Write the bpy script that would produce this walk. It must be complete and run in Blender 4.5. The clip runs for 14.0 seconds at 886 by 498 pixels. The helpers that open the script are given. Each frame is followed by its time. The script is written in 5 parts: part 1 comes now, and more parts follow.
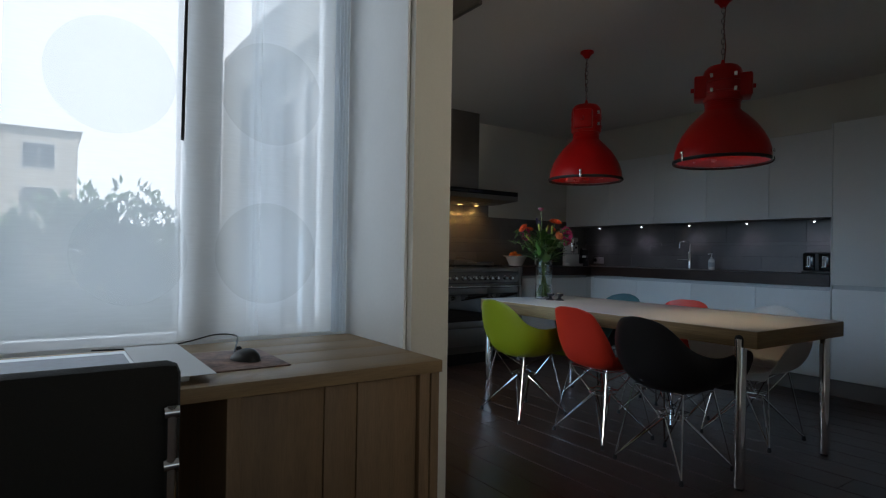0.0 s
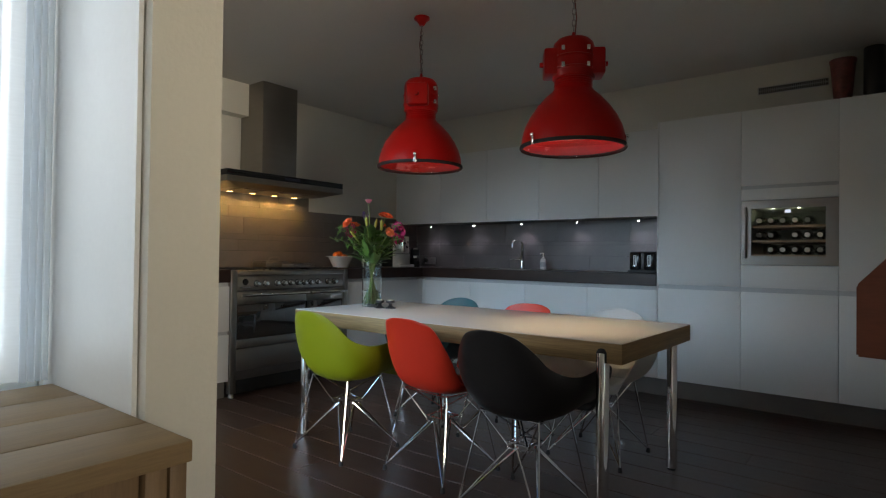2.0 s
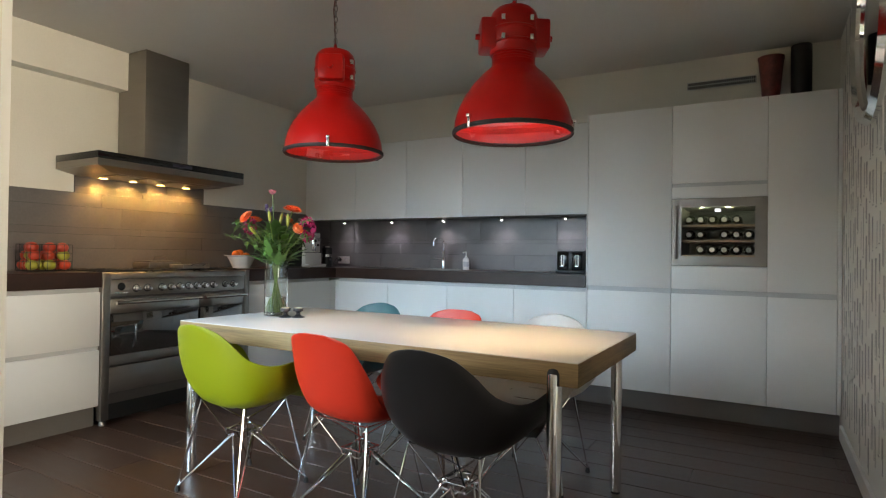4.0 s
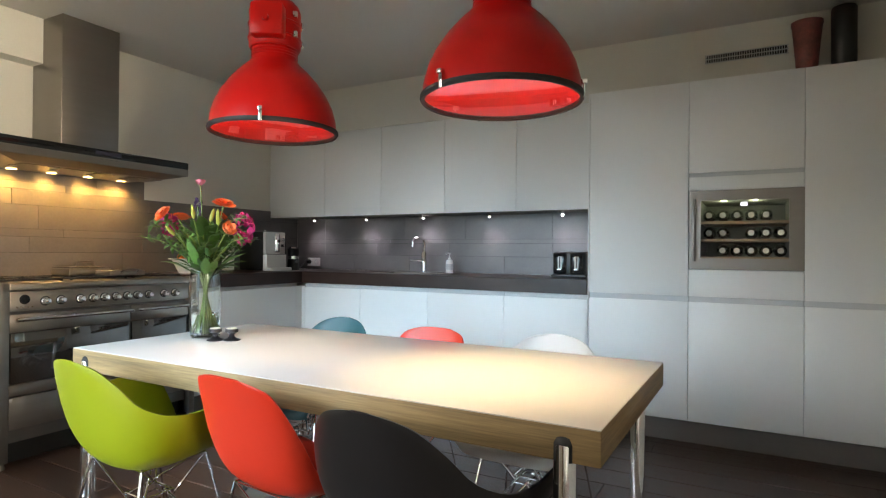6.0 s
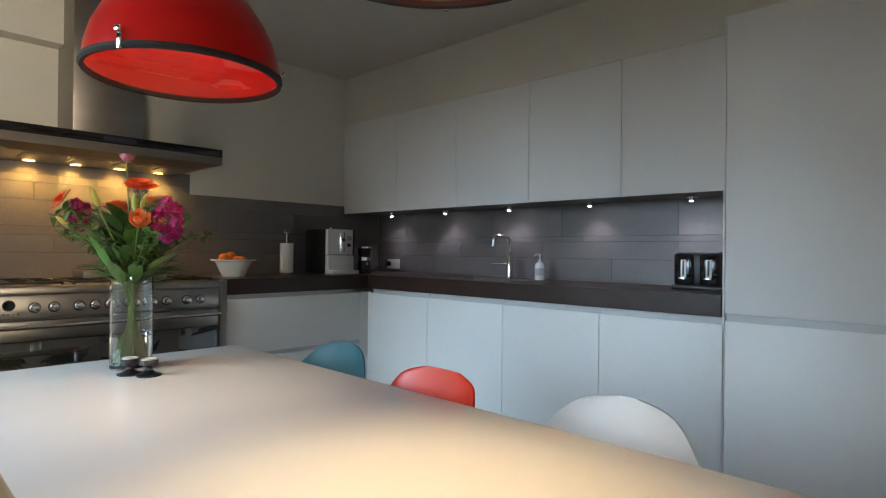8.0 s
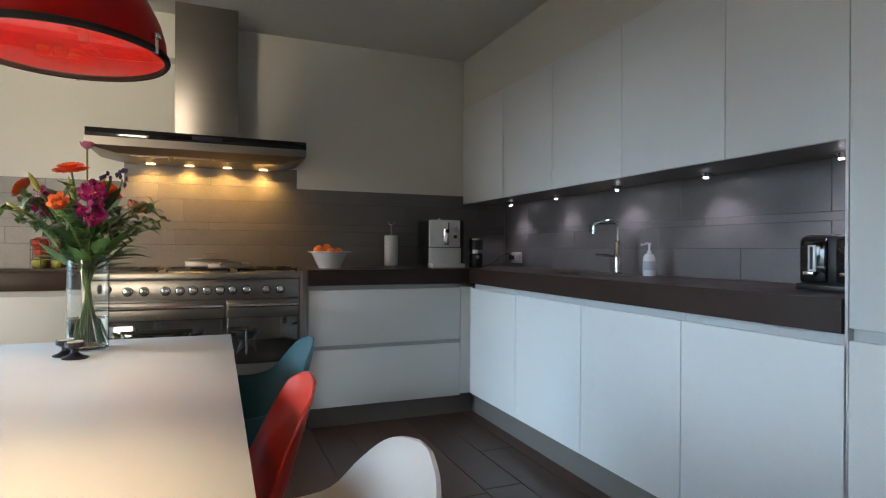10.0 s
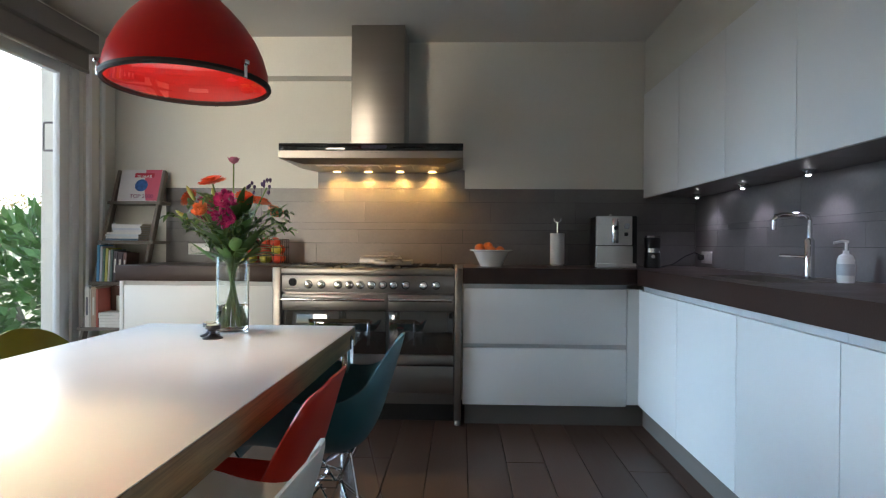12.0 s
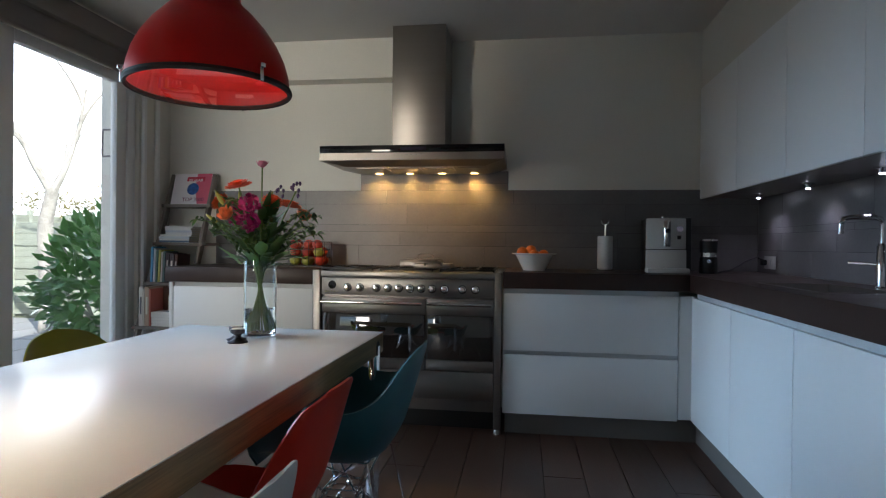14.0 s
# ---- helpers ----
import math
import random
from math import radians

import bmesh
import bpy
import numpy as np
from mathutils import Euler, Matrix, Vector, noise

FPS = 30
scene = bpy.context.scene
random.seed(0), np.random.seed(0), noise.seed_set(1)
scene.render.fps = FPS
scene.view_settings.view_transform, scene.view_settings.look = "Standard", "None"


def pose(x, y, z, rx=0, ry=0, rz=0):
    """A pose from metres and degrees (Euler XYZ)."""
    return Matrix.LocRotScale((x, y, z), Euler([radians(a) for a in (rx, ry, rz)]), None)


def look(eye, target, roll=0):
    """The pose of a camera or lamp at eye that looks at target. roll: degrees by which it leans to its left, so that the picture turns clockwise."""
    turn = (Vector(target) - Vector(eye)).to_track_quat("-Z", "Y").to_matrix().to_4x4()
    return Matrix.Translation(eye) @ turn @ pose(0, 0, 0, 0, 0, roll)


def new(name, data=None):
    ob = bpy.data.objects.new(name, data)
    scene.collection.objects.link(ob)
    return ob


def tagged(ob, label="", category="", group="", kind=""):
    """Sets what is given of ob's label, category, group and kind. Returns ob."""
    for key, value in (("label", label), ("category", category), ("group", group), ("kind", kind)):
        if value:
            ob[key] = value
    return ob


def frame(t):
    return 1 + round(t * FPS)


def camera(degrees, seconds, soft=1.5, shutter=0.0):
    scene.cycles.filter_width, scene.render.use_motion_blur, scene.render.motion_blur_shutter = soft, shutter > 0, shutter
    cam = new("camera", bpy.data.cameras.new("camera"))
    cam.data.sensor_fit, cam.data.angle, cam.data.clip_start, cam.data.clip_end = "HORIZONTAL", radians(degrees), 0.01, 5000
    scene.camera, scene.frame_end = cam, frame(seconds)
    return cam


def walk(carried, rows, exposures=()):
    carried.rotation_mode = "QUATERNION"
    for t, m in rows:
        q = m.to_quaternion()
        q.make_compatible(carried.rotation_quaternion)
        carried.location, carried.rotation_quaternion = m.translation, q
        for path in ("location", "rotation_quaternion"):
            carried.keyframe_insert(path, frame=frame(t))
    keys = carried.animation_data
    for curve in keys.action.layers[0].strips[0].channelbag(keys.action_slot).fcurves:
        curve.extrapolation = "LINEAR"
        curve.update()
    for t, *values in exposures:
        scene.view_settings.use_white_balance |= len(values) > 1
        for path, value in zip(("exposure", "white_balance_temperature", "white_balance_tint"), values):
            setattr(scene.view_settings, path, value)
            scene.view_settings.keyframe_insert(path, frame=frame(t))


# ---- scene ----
cam = camera(75.5, 14.0, soft=1.2)
PATH = [
    (0, (0.463, 0.769, 1.09), (1.603, 2.411, 1.106), 0.9),
    (0.5, (0.596, 0.915, 1.088), (1.824, 2.494, 1.111), 0.7),
    (1, (0.719, 1.044, 1.081), (2.057, 2.531, 1.106), 0.9),
    (1.5, (0.84, 1.17, 1.084), (2.297, 2.539, 1.107), 0.8),
    (2, (0.968, 1.276, 1.085), (2.54, 2.512, 1.112), 0.7),
    (2.5, (1.064, 1.394, 1.093), (2.712, 2.528, 1.114), 0.8),
    (3, (1.148, 1.473, 1.088), (2.84, 2.539, 1.117), 0.9),
    (3.5, (1.221, 1.52, 1.094), (2.946, 2.532, 1.122), 1.0),
    (6, (1.885, 1.811, 1.141), (3.643, 2.763, 1.152), 0.5),
    (6.5, (2.163, 1.881, 1.129), (3.896, 2.878, 1.15), 0.6),
    (7, (2.42, 1.931, 1.137), (4.104, 3.008, 1.15), 0.6),
    (7.5, (2.668, 1.95, 1.148), (4.268, 3.15, 1.15), 0.4),
    (8, (2.97, 1.912, 1.146), (4.414, 3.296, 1.154), 0.6),
    (10.5, (4.182, 1.703, 1.093), (4.749, 3.62, 1.091), 0.3),
    (11, (4.329, 1.699, 1.113), (4.7, 3.665, 1.109), 0.4),
    (11.5, (4.454, 1.687, 1.119), (4.621, 3.68, 1.108), 0.4),
    (12, (4.537, 1.689, 1.107), (4.471, 3.688, 1.093), 0.4),
    (12.5, (4.569, 1.694, 1.115), (4.382, 3.685, 1.099), 0.4),
    (13, (4.59, 1.686, 1.117), (4.368, 3.673, 1.104), 0.5),
    (13.5, (4.601, 1.681, 1.124), (4.363, 3.667, 1.107), 0.6),
    (14, (4.663, 1.784, 1.124), (4.384, 3.764, 1.11), 0.6),
]
EXPOSURES = [(0.0, -0.9, 6100, 10), (1.0, -0.55, 6250, 10), (2.0, 0.1, 6700, 10), (3.0, 0.7, 7100, 10), (3.6, 1.0, 7150, 10), (6.0, 1.6, 7150, 10), (7.0, 1.25, 7050, 10),
             (8.0, 0.95, 6900, 10), (10.5, 1.25, 6600, 10), (11.5, 1.45, 6450, 10), (12.5, 1.05, 6150, 10), (13.0, 0.85, 6050, 10), (14.0, 0.6, 5900, 10)]
walk(cam, [(t, look(eye, target, roll)) for t, eye, target, roll in PATH], EXPOSURES)

# ---- world and light ----
world = bpy.data.worlds.new("sky")
scene.world = world
world.use_nodes = True
wn, wl = world.node_tree.nodes, world.node_tree.links
sky = wn.new("ShaderNodeTexSky")
sky.sky_type, sky.sun_disc = "NISHITA", False
sky.sun_elevation, sky.sun_rotation = radians(33), radians(133)
wl.new(sky.outputs[0], wn["Background"].inputs[0])
wn["Background"].inputs[1].default_value = 0.15


def lamp(name, kind, m, energy, colour, **settings):
    data = bpy.data.lights.new(name, kind)
    data.energy, data.color = energy, colour
    for key, value in settings.items():
        setattr(data, key, value)
    ob = new(name, data)
    ob.matrix_world = m
    return ob


lamp("sun", "SUN", look((0, 0, 10), (-6.5, 6.0, 4.2)), 5.0, (1.0, 0.93, 0.82), angle=radians(0.5))
lamp("sky_kitchen_window", "AREA", look((1.78, 4.15, 1.15), (5.4, 3.5, -0.25)), 11.5, (0.38, 0.68, 1.0), shape="RECTANGLE", size=2.3, size_y=1.8, spread=radians(57))
lamp("sky_desk_window", "AREA", look((0.3, 3.17, 1.6), (0.3, 1.5, 1.6)), 20, (0.72, 0.87, 1.0), shape="RECTANGLE", size=2.4, size_y=1.6, spread=radians(110))
lamp("sky_living_window", "AREA", look((1.1, -2.93, 1.4), (3.9, 5.5, 2.2)), 11.5, (1.0, 0.87, 0.68), shape="RECTANGLE", size=1.8, size_y=1.5, spread=radians(46))


# ---- materials ----
def mat(name, colour, rough=0.5, metal=0.0, vary=0.08, scale=6.0, fine=60.0, bump=0.05, stretch=(1, 1, 1), random_value=0.0,
        spec=0.5, coat=0.0, coarse_rough=0.08, emission=0.0):
    m = bpy.data.materials.new(name)
    m.use_nodes = True
    n, l = m.node_tree.nodes, m.node_tree.links
    b = n["Principled BSDF"]
    tc, mp = n.new("ShaderNodeTexCoord"), n.new("ShaderNodeMapping")
    mp.inputs["Scale"].default_value = stretch
    l.new(tc.outputs["Object"], mp.inputs[0])
    big, small = n.new("ShaderNodeTexNoise"), n.new("ShaderNodeTexNoise")
    for tex, s, d in ((big, scale, 4), (small, fine, 5)):
        tex.inputs["Scale"].default_value, tex.inputs["Detail"].default_value = s, d
        l.new(mp.outputs[0], tex.inputs[0])
    total = n.new("ShaderNodeMath")
    total.operation = "MULTIPLY_ADD"
    total.inputs[1].default_value = 0.55
    l.new(small.outputs[0], total.inputs[0])
    half = n.new("ShaderNodeMath")
    half.operation = "MULTIPLY"
    half.inputs[1].default_value = 0.9
    l.new(big.outputs[0], half.inputs[0])
    l.new(half.outputs[0], total.inputs[2])
    rng = n.new("ShaderNodeMapRange")
    rng.inputs["From Min"].default_value, rng.inputs["From Max"].default_value = 0.4, 1.05
    rng.inputs["To Min"].default_value, rng.inputs["To Max"].default_value = 1 - vary, 1 + vary
    l.new(total.outputs[0], rng.inputs[0])
    value = rng.outputs[0]
    if random_value:
        info, r2, mul = n.new("ShaderNodeObjectInfo"), n.new("ShaderNodeMapRange"), n.new("ShaderNodeMath")
        r2.inputs["To Min"].default_value, r2.inputs["To Max"].default_value = 1 - random_value, 1 + random_value
        mul.operation = "MULTIPLY"
        l.new(info.outputs["Random"], r2.inputs[0])
        l.new(r2.outputs[0], mul.inputs[0])
        l.new(value, mul.inputs[1])
        value = mul.outputs[0]
    hsv = n.new("ShaderNodeHueSaturation")
    hsv.inputs["Color"].default_value = (*colour, 1)
    l.new(value, hsv.inputs["Value"])
    l.new(hsv.outputs[0], b.inputs["Base Color"])
    rr = n.new("ShaderNodeMapRange")
    rr.inputs["To Min"].default_value, rr.inputs["To Max"].default_value = max(0.0, rough - coarse_rough), min(1.0, rough + coarse_rough)
    l.new(big.outputs[0], rr.inputs[0])
    l.new(rr.outputs[0], b.inputs["Roughness"])
    b.inputs["Metallic"].default_value, b.inputs["Specular IOR Level"].default_value = metal, spec
    b.inputs["Coat Weight"].default_value = coat
    if bump:
        bp = n.new("ShaderNodeBump")
        bp.inputs["Strength"].default_value, bp.inputs["Distance"].default_value = bump, 0.01
        l.new(small.outputs[0], bp.inputs["Height"])
        l.new(bp.outputs[0], b.inputs["Normal"])
    if emission:
        b.inputs["Emission Color"].default_value, b.inputs["Emission Strength"].default_value = (*colour, 1), emission
    return m


def glass_mat(name, colour=(1, 1, 1), rough=0.0, ior=1.45):
    m = bpy.data.materials.new(name)
    m.use_nodes = True
    b = m.node_tree.nodes["Principled BSDF"]
    b.inputs["Base Color"].default_value, b.inputs["Roughness"].default_value = (*colour, 1), rough
    b.inputs["Transmission Weight"].default_value, b.inputs["IOR"].default_value = 1.0, ior
    return m


def pane_mat(name, gain=0.8, least=0.035):
    """Thin window glass: clear, with a mirror share that grows at grazing angles."""
    m = bpy.data.materials.new(name)
    m.use_nodes = True
    n, l = m.node_tree.nodes, m.node_tree.links
    clear, gloss, mix, fr = n.new("ShaderNodeBsdfTransparent"), n.new("ShaderNodeBsdfGlossy"), n.new("ShaderNodeMixShader"), n.new("ShaderNodeLayerWeight")
    power, share = n.new("ShaderNodeMath"), n.new("ShaderNodeMath")
    gloss.inputs["Roughness"].default_value = 0.02
    fr.inputs[0].default_value = 0.5
    power.operation, share.operation = "POWER", "MULTIPLY_ADD"
    power.inputs[1].default_value, share.inputs[1].default_value, share.inputs[2].default_value = 4.5, gain, least
    l.new(fr.outputs["Facing"], power.inputs[0])
    l.new(power.outputs[0], share.inputs[0])
    l.new(share.outputs[0], mix.inputs[0])
    l.new(clear.outputs[0], mix.inputs[1])
    l.new(gloss.outputs[0], mix.inputs[2])
    l.new(mix.outputs[0], n["Material Output"].inputs[0])
    return m


def sheer_mat(name, cover, colour):
    m = bpy.data.materials.new(name)
    m.use_nodes = True
    n, l = m.node_tree.nodes, m.node_tree.links
    clear, thin, dif, a, b = (n.new("ShaderNodeBsdfTransparent"), n.new("ShaderNodeBsdfTranslucent"), n.new("ShaderNodeBsdfDiffuse"),
                              n.new("ShaderNodeMixShader"), n.new("ShaderNodeMixShader"))
    weave = n.new("ShaderNodeTexNoise")
    tc, mp = n.new("ShaderNodeTexCoord"), n.new("ShaderNodeMapping")
    mp.inputs["Scale"].default_value = (1.0, 1.0, 12.0)
    l.new(tc.outputs["Object"], mp.inputs[0])
    l.new(mp.outputs[0], weave.inputs[0])
    weave.inputs["Scale"].default_value = 14
    rng = n.new("ShaderNodeMapRange")
    rng.inputs["To Min"].default_value, rng.inputs["To Max"].default_value = cover - 0.035, cover + 0.035
    l.new(weave.outputs[0], rng.inputs[0])
    thin.inputs[0].default_value = dif.inputs[0].default_value = (*colour, 1)
    a.inputs[0].default_value = 0.45
    l.new(thin.outputs[0], a.inputs[1])
    l.new(dif.outputs[0], a.inputs[2])
    l.new(rng.outputs[0], b.inputs[0])
    l.new(clear.outputs[0], b.inputs[1])
    l.new(a.outputs[0], b.inputs[2])
    l.new(b.outputs[0], n["Material Output"].inputs[0])
    return m


def glow_mat(name, colour, strength):
    m = bpy.data.materials.new(name)
    m.use_nodes = True
    n, l = m.node_tree.nodes, m.node_tree.links
    e = n.new("ShaderNodeEmission")
    e.inputs[0].default_value, e.inputs[1].default_value = (*colour, 1), strength
    l.new(e.outputs[0], n["Material Output"].inputs[0])
    return m


PLASTER = mat("cream_plaster", (0.72, 0.70, 0.63), 0.75, vary=0.04, scale=2.5, fine=90, bump=0.08)
WHITEWALL = mat("white_plaster", (0.76, 0.75, 0.70), 0.7, vary=0.03, scale=2, fine=80, bump=0.06)
CEIL = mat("ceiling_paint", (0.66, 0.64, 0.60), 0.8, vary=0.03, scale=1.5, fine=60, bump=0.06)
PLANK = mat("dark_floor_wood", (0.058, 0.027, 0.016), 0.36, vary=0.35, scale=3, fine=28, bump=0.12, stretch=(9, 0.8, 1), random_value=0.22)
GROUT = mat("floor_gap", (0.012, 0.009, 0.007), 0.8)
LACQUER = mat("white_lacquer", (0.78, 0.78, 0.76), 0.46, vary=0.012, scale=0.8, fine=30, bump=0, coarse_rough=0.0)
CARCASS = mat("grey_groove", (0.55, 0.56, 0.56), 0.45, vary=0.03)
PLINTH = mat("brown_grey_plinth", (0.16, 0.145, 0.13), 0.45, vary=0.06, bump=0.02)
WORKTOP = mat("dark_worktop", (0.040, 0.021, 0.016), 0.38, vary=0.25, scale=9, fine=140, bump=0.05, spec=0.3)
TILE = mat("slate_tile", (0.138, 0.128, 0.124), 0.36, vary=0.16, scale=4, fine=70, bump=0.06, random_value=0.10)
JOINT = mat("tile_joint", (0.045, 0.043, 0.042), 0.8)
STEEL = mat("brushed_steel", (0.31, 0.285, 0.26), 0.36, metal=1.0, vary=0.06, scale=3, fine=120, bump=0.015, stretch=(0.3, 1, 9))
SILVERP = mat("silver_plastic", (0.70, 0.69, 0.66), 0.4, metal=0.1, vary=0.04)
DARKSTEEL = mat("dark_steel", (0.22, 0.20, 0.19), 0.35, metal=1.0, vary=0.06)
CHROME = mat("chrome", (0.80, 0.80, 0.80), 0.08, metal=1.0, vary=0.02, bump=0, coarse_rough=0.03)
BLACKGLASS = mat("black_glass", (0.012, 0.012, 0.013), 0.05, vary=0.05, bump=0, coarse_rough=0.02)
OVENGLASS = mat("oven_glass", (0.03, 0.026, 0.022), 0.035, vary=0.05, bump=0, spec=1.0, coat=1.0, coarse_rough=0.015)
BLACKPLASTIC = mat("black_plastic", (0.012, 0.012, 0.012), 0.4, vary=0.1)
RUBBER = mat("black_rubber", (0.014, 0.014, 0.014), 0.65, vary=0.1)
LAMINATE = mat("white_laminate", (0.74, 0.71, 0.68), 0.26, spec=0.85, vary=0.006, scale=1.5, fine=40, bump=0.0, coarse_rough=0.01)
PLY = mat("plywood_edge", (0.27, 0.175, 0.078), 0.55, vary=0.6, scale=2, fine=18, bump=0.06, stretch=(0.5, 0.5, 14))
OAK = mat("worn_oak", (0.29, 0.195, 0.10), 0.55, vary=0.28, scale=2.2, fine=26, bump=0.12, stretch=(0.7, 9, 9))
# same oak for upright faces, their shade put into a darker base colour
OAKV = mat("worn_oak_upright_shaded", (0.23, 0.145, 0.075), 0.55, vary=0.30, scale=2.2, fine=26, bump=0.12, stretch=(9, 9, 0.7), random_value=0.08)
GREENP = mat("lime_shell", (0.215, 0.225, 0.004), 0.42, vary=0.03, bump=0.01)
REDP = mat("red_shell", (0.60, 0.030, 0.011), 0.42, vary=0.03, bump=0.01)
BLACKP = mat("black_shell", (0.014, 0.014, 0.016), 0.38, vary=0.06, bump=0.01)
TEALP = mat("teal_shell", (0.035, 0.125, 0.145), 0.42, vary=0.04, bump=0.01)
WHITEP = mat("white_shell", (0.76, 0.74, 0.70), 0.40, vary=0.02, bump=0.01)
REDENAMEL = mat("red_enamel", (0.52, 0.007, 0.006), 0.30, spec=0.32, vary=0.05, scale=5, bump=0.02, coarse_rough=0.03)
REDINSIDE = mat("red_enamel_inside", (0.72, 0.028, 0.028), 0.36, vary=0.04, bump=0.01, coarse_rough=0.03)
WINFRAME = mat("white_window_frame", (0.80, 0.81, 0.80), 0.35, vary=0.03, bump=0.01)
BLIND = mat("grey_blind_fabric", (0.17, 0.155, 0.145), 0.85, vary=0.06, fine=200, bump=0.05)
GLASS = glass_mat("vase_glass", (0.97, 1.0, 0.99))
WATER = glass_mat("water", (0.95, 0.99, 0.96), 0.0, 1.33)
PANE = pane_mat("pane_glass")
SHEER = sheer_mat("sheer_cloth", 0.60, (0.86, 0.89, 0.92))
SHEERDOT = sheer_mat("sheer_dot", 0.14, (0.58, 0.63, 0.68))
SHEERDENSE = sheer_mat("sheer_dense", 0.8, (0.80, 0.86, 0.92))
PORCELAIN = mat("white_porcelain", (0.78, 0.77, 0.74), 0.18, vary=0.02, bump=0)
ORANGE = mat("orange_peel", (0.75, 0.16, 0.01), 0.45, vary=0.10, fine=160, bump=0.12)
LEAF = mat("leaf_green", (0.06, 0.13, 0.025), 0.45, vary=0.35, scale=20, bump=0.04, random_value=0.35)
STEM = mat("stem_green", (0.13, 0.19, 0.04), 0.5, vary=0.2)
WARMGLOW = glow_mat("warm_glow", (1.0, 0.62, 0.20), 11)
DISPLAYGLOW = glow_mat("display_glow", (0.75, 0.82, 1.0), 0.9)
LEDGLOW = glow_mat("led_glow", (0.92, 0.92, 1.0), 24)
BULBGLOW = glow_mat("bulb_glow", (1.0, 0.78, 0.5), 8)


# ---- shapes ----
def box(bm, x0, x1, y0, y1, z0, z1, bevel=0.0):
    r = bmesh.ops.create_cube(bm, size=1.0)
    vs = r["verts"]
    for v in vs:
        v.co = Vector(((x0 + x1) / 2 + v.co.x * (x1 - x0), (y0 + y1) / 2 + v.co.y * (y1 - y0), (z0 + z1) / 2 + v.co.z * (z1 - z0)))
    if bevel:
        es = list({e for v in vs for e in v.link_edges})
        bmesh.ops.bevel(bm, geom=es, offset=bevel, segments=2, affect="EDGES", profile=0.5)
    return bm


def rod(bm, p0, p1, r0, r1=None, seg=8, caps=True):
    p0, p1 = Vector(p0), Vector(p1)
    r1 = r0 if r1 is None else r1
    d = p1 - p0
    q = d.to_track_quat("Z", "Y").to_matrix().to_4x4()
    m = Matrix.Translation((p0 + p1) / 2) @ q
    bmesh.ops.create_cone(bm, cap_ends=caps, segments=seg, radius1=r0, radius2=r1, depth=d.length, matrix=m)
    return bm


def tube(bm, pts, r, seg=8):
    """A bent tube through the points."""
    rings = []
    pts = [Vector(p) for p in pts]
    for i, p in enumerate(pts):
        d = (pts[min(i + 1, len(pts) - 1)] - pts[max(i - 1, 0)]).normalized()
        side = d.cross(Vector((0.31, 0.17, 0.93))).normalized()
        up = side.cross(d).normalized()
        rr = r[i] if isinstance(r, (list, tuple)) else r
        rings.append([bm.verts.new(p + (side * math.cos(a) + up * math.sin(a)) * rr) for a in (2 * math.pi * k / seg for k in range(seg))])
    for a, b in zip(rings, rings[1:]):
        for k in range(seg):
            bm.faces.new((a[k], a[(k + 1) % seg], b[(k + 1) % seg], b[k]))
    bm.faces.new(rings[0])
    bm.faces.new(rings[-1][::-1])
    return bm


def lathe(bm, profile, at=(0, 0, 0), seg=32, close=False):
    """Turns (radius, height) pairs about the upright through at."""
    rings = []
    for r, z in profile:
        if r < 1e-5:
            rings.append([bm.verts.new((at[0], at[1], at[2] + z))])
        else:
            rings.append([bm.verts.new((at[0] + r * math.cos(2 * math.pi * k / seg), at[1] + r * math.sin(2 * math.pi * k / seg), at[2] + z)) for k in range(seg)])
    pairs = list(zip(rings, rings[1:])) + ([(rings[-1], rings[0])] if close else [])
    for a, b in pairs:
        for k in range(seg):
            j = (k + 1) % seg
            if len(a) == 1 and len(b) > 1:
                bm.faces.new((a[0], b[j], b[k]))
            elif len(b) == 1 and len(a) > 1:
                bm.faces.new((a[k], a[j], b[0]))
            elif len(a) > 1:
                bm.faces.new((a[k], a[j], b[j], b[k]))
    return bm


def ball(bm, c, r, squash=1.0, u=12, v=8):
    bmesh.ops.create_uvsphere(bm, u_segments=u, v_segments=v, radius=r, matrix=Matrix.Translation(c) @ Matrix.Diagonal((1, 1, squash, 1)))
    return bm


def mesh_of(name, bm, material, smooth=True):
    bmesh.ops.recalc_face_normals(bm, faces=bm.faces)
    me = bpy.data.meshes.new(name)
    bm.to_mesh(me)
    bm.free()
    me.materials.append(material)
    if smooth:
        me.polygons.foreach_set("use_smooth", [True] * len(me.polygons))
        me.set_sharp_from_angle(angle=radians(35))
    return me


def part(name, bm, material, parent, label="", smooth=True):
    ob = new(name, mesh_of(name, bm, material, smooth))
    ob.parent = parent
    if parent.type == "EMPTY":
        ob.matrix_parent_inverse = Matrix.Translation(-parent.location)
    return tagged(ob, label)


def thing(name, at, label, category, group="", kind=""):
    ob = new(name)
    ob.location, ob.empty_display_size = at, 0.1
    return tagged(ob, label, category, group, kind)


def solo(name, bm, material, label, category="", group="", kind="", smooth=True):
    return tagged(new(name, mesh_of(name, bm, material, smooth)), label, category, group, kind)


def structure(name, bm, material, label, smooth=False):
    return solo(name, bm, material, label, "", "", "structure", smooth)


def B(*a):
    return box(bmesh.new(), *a)


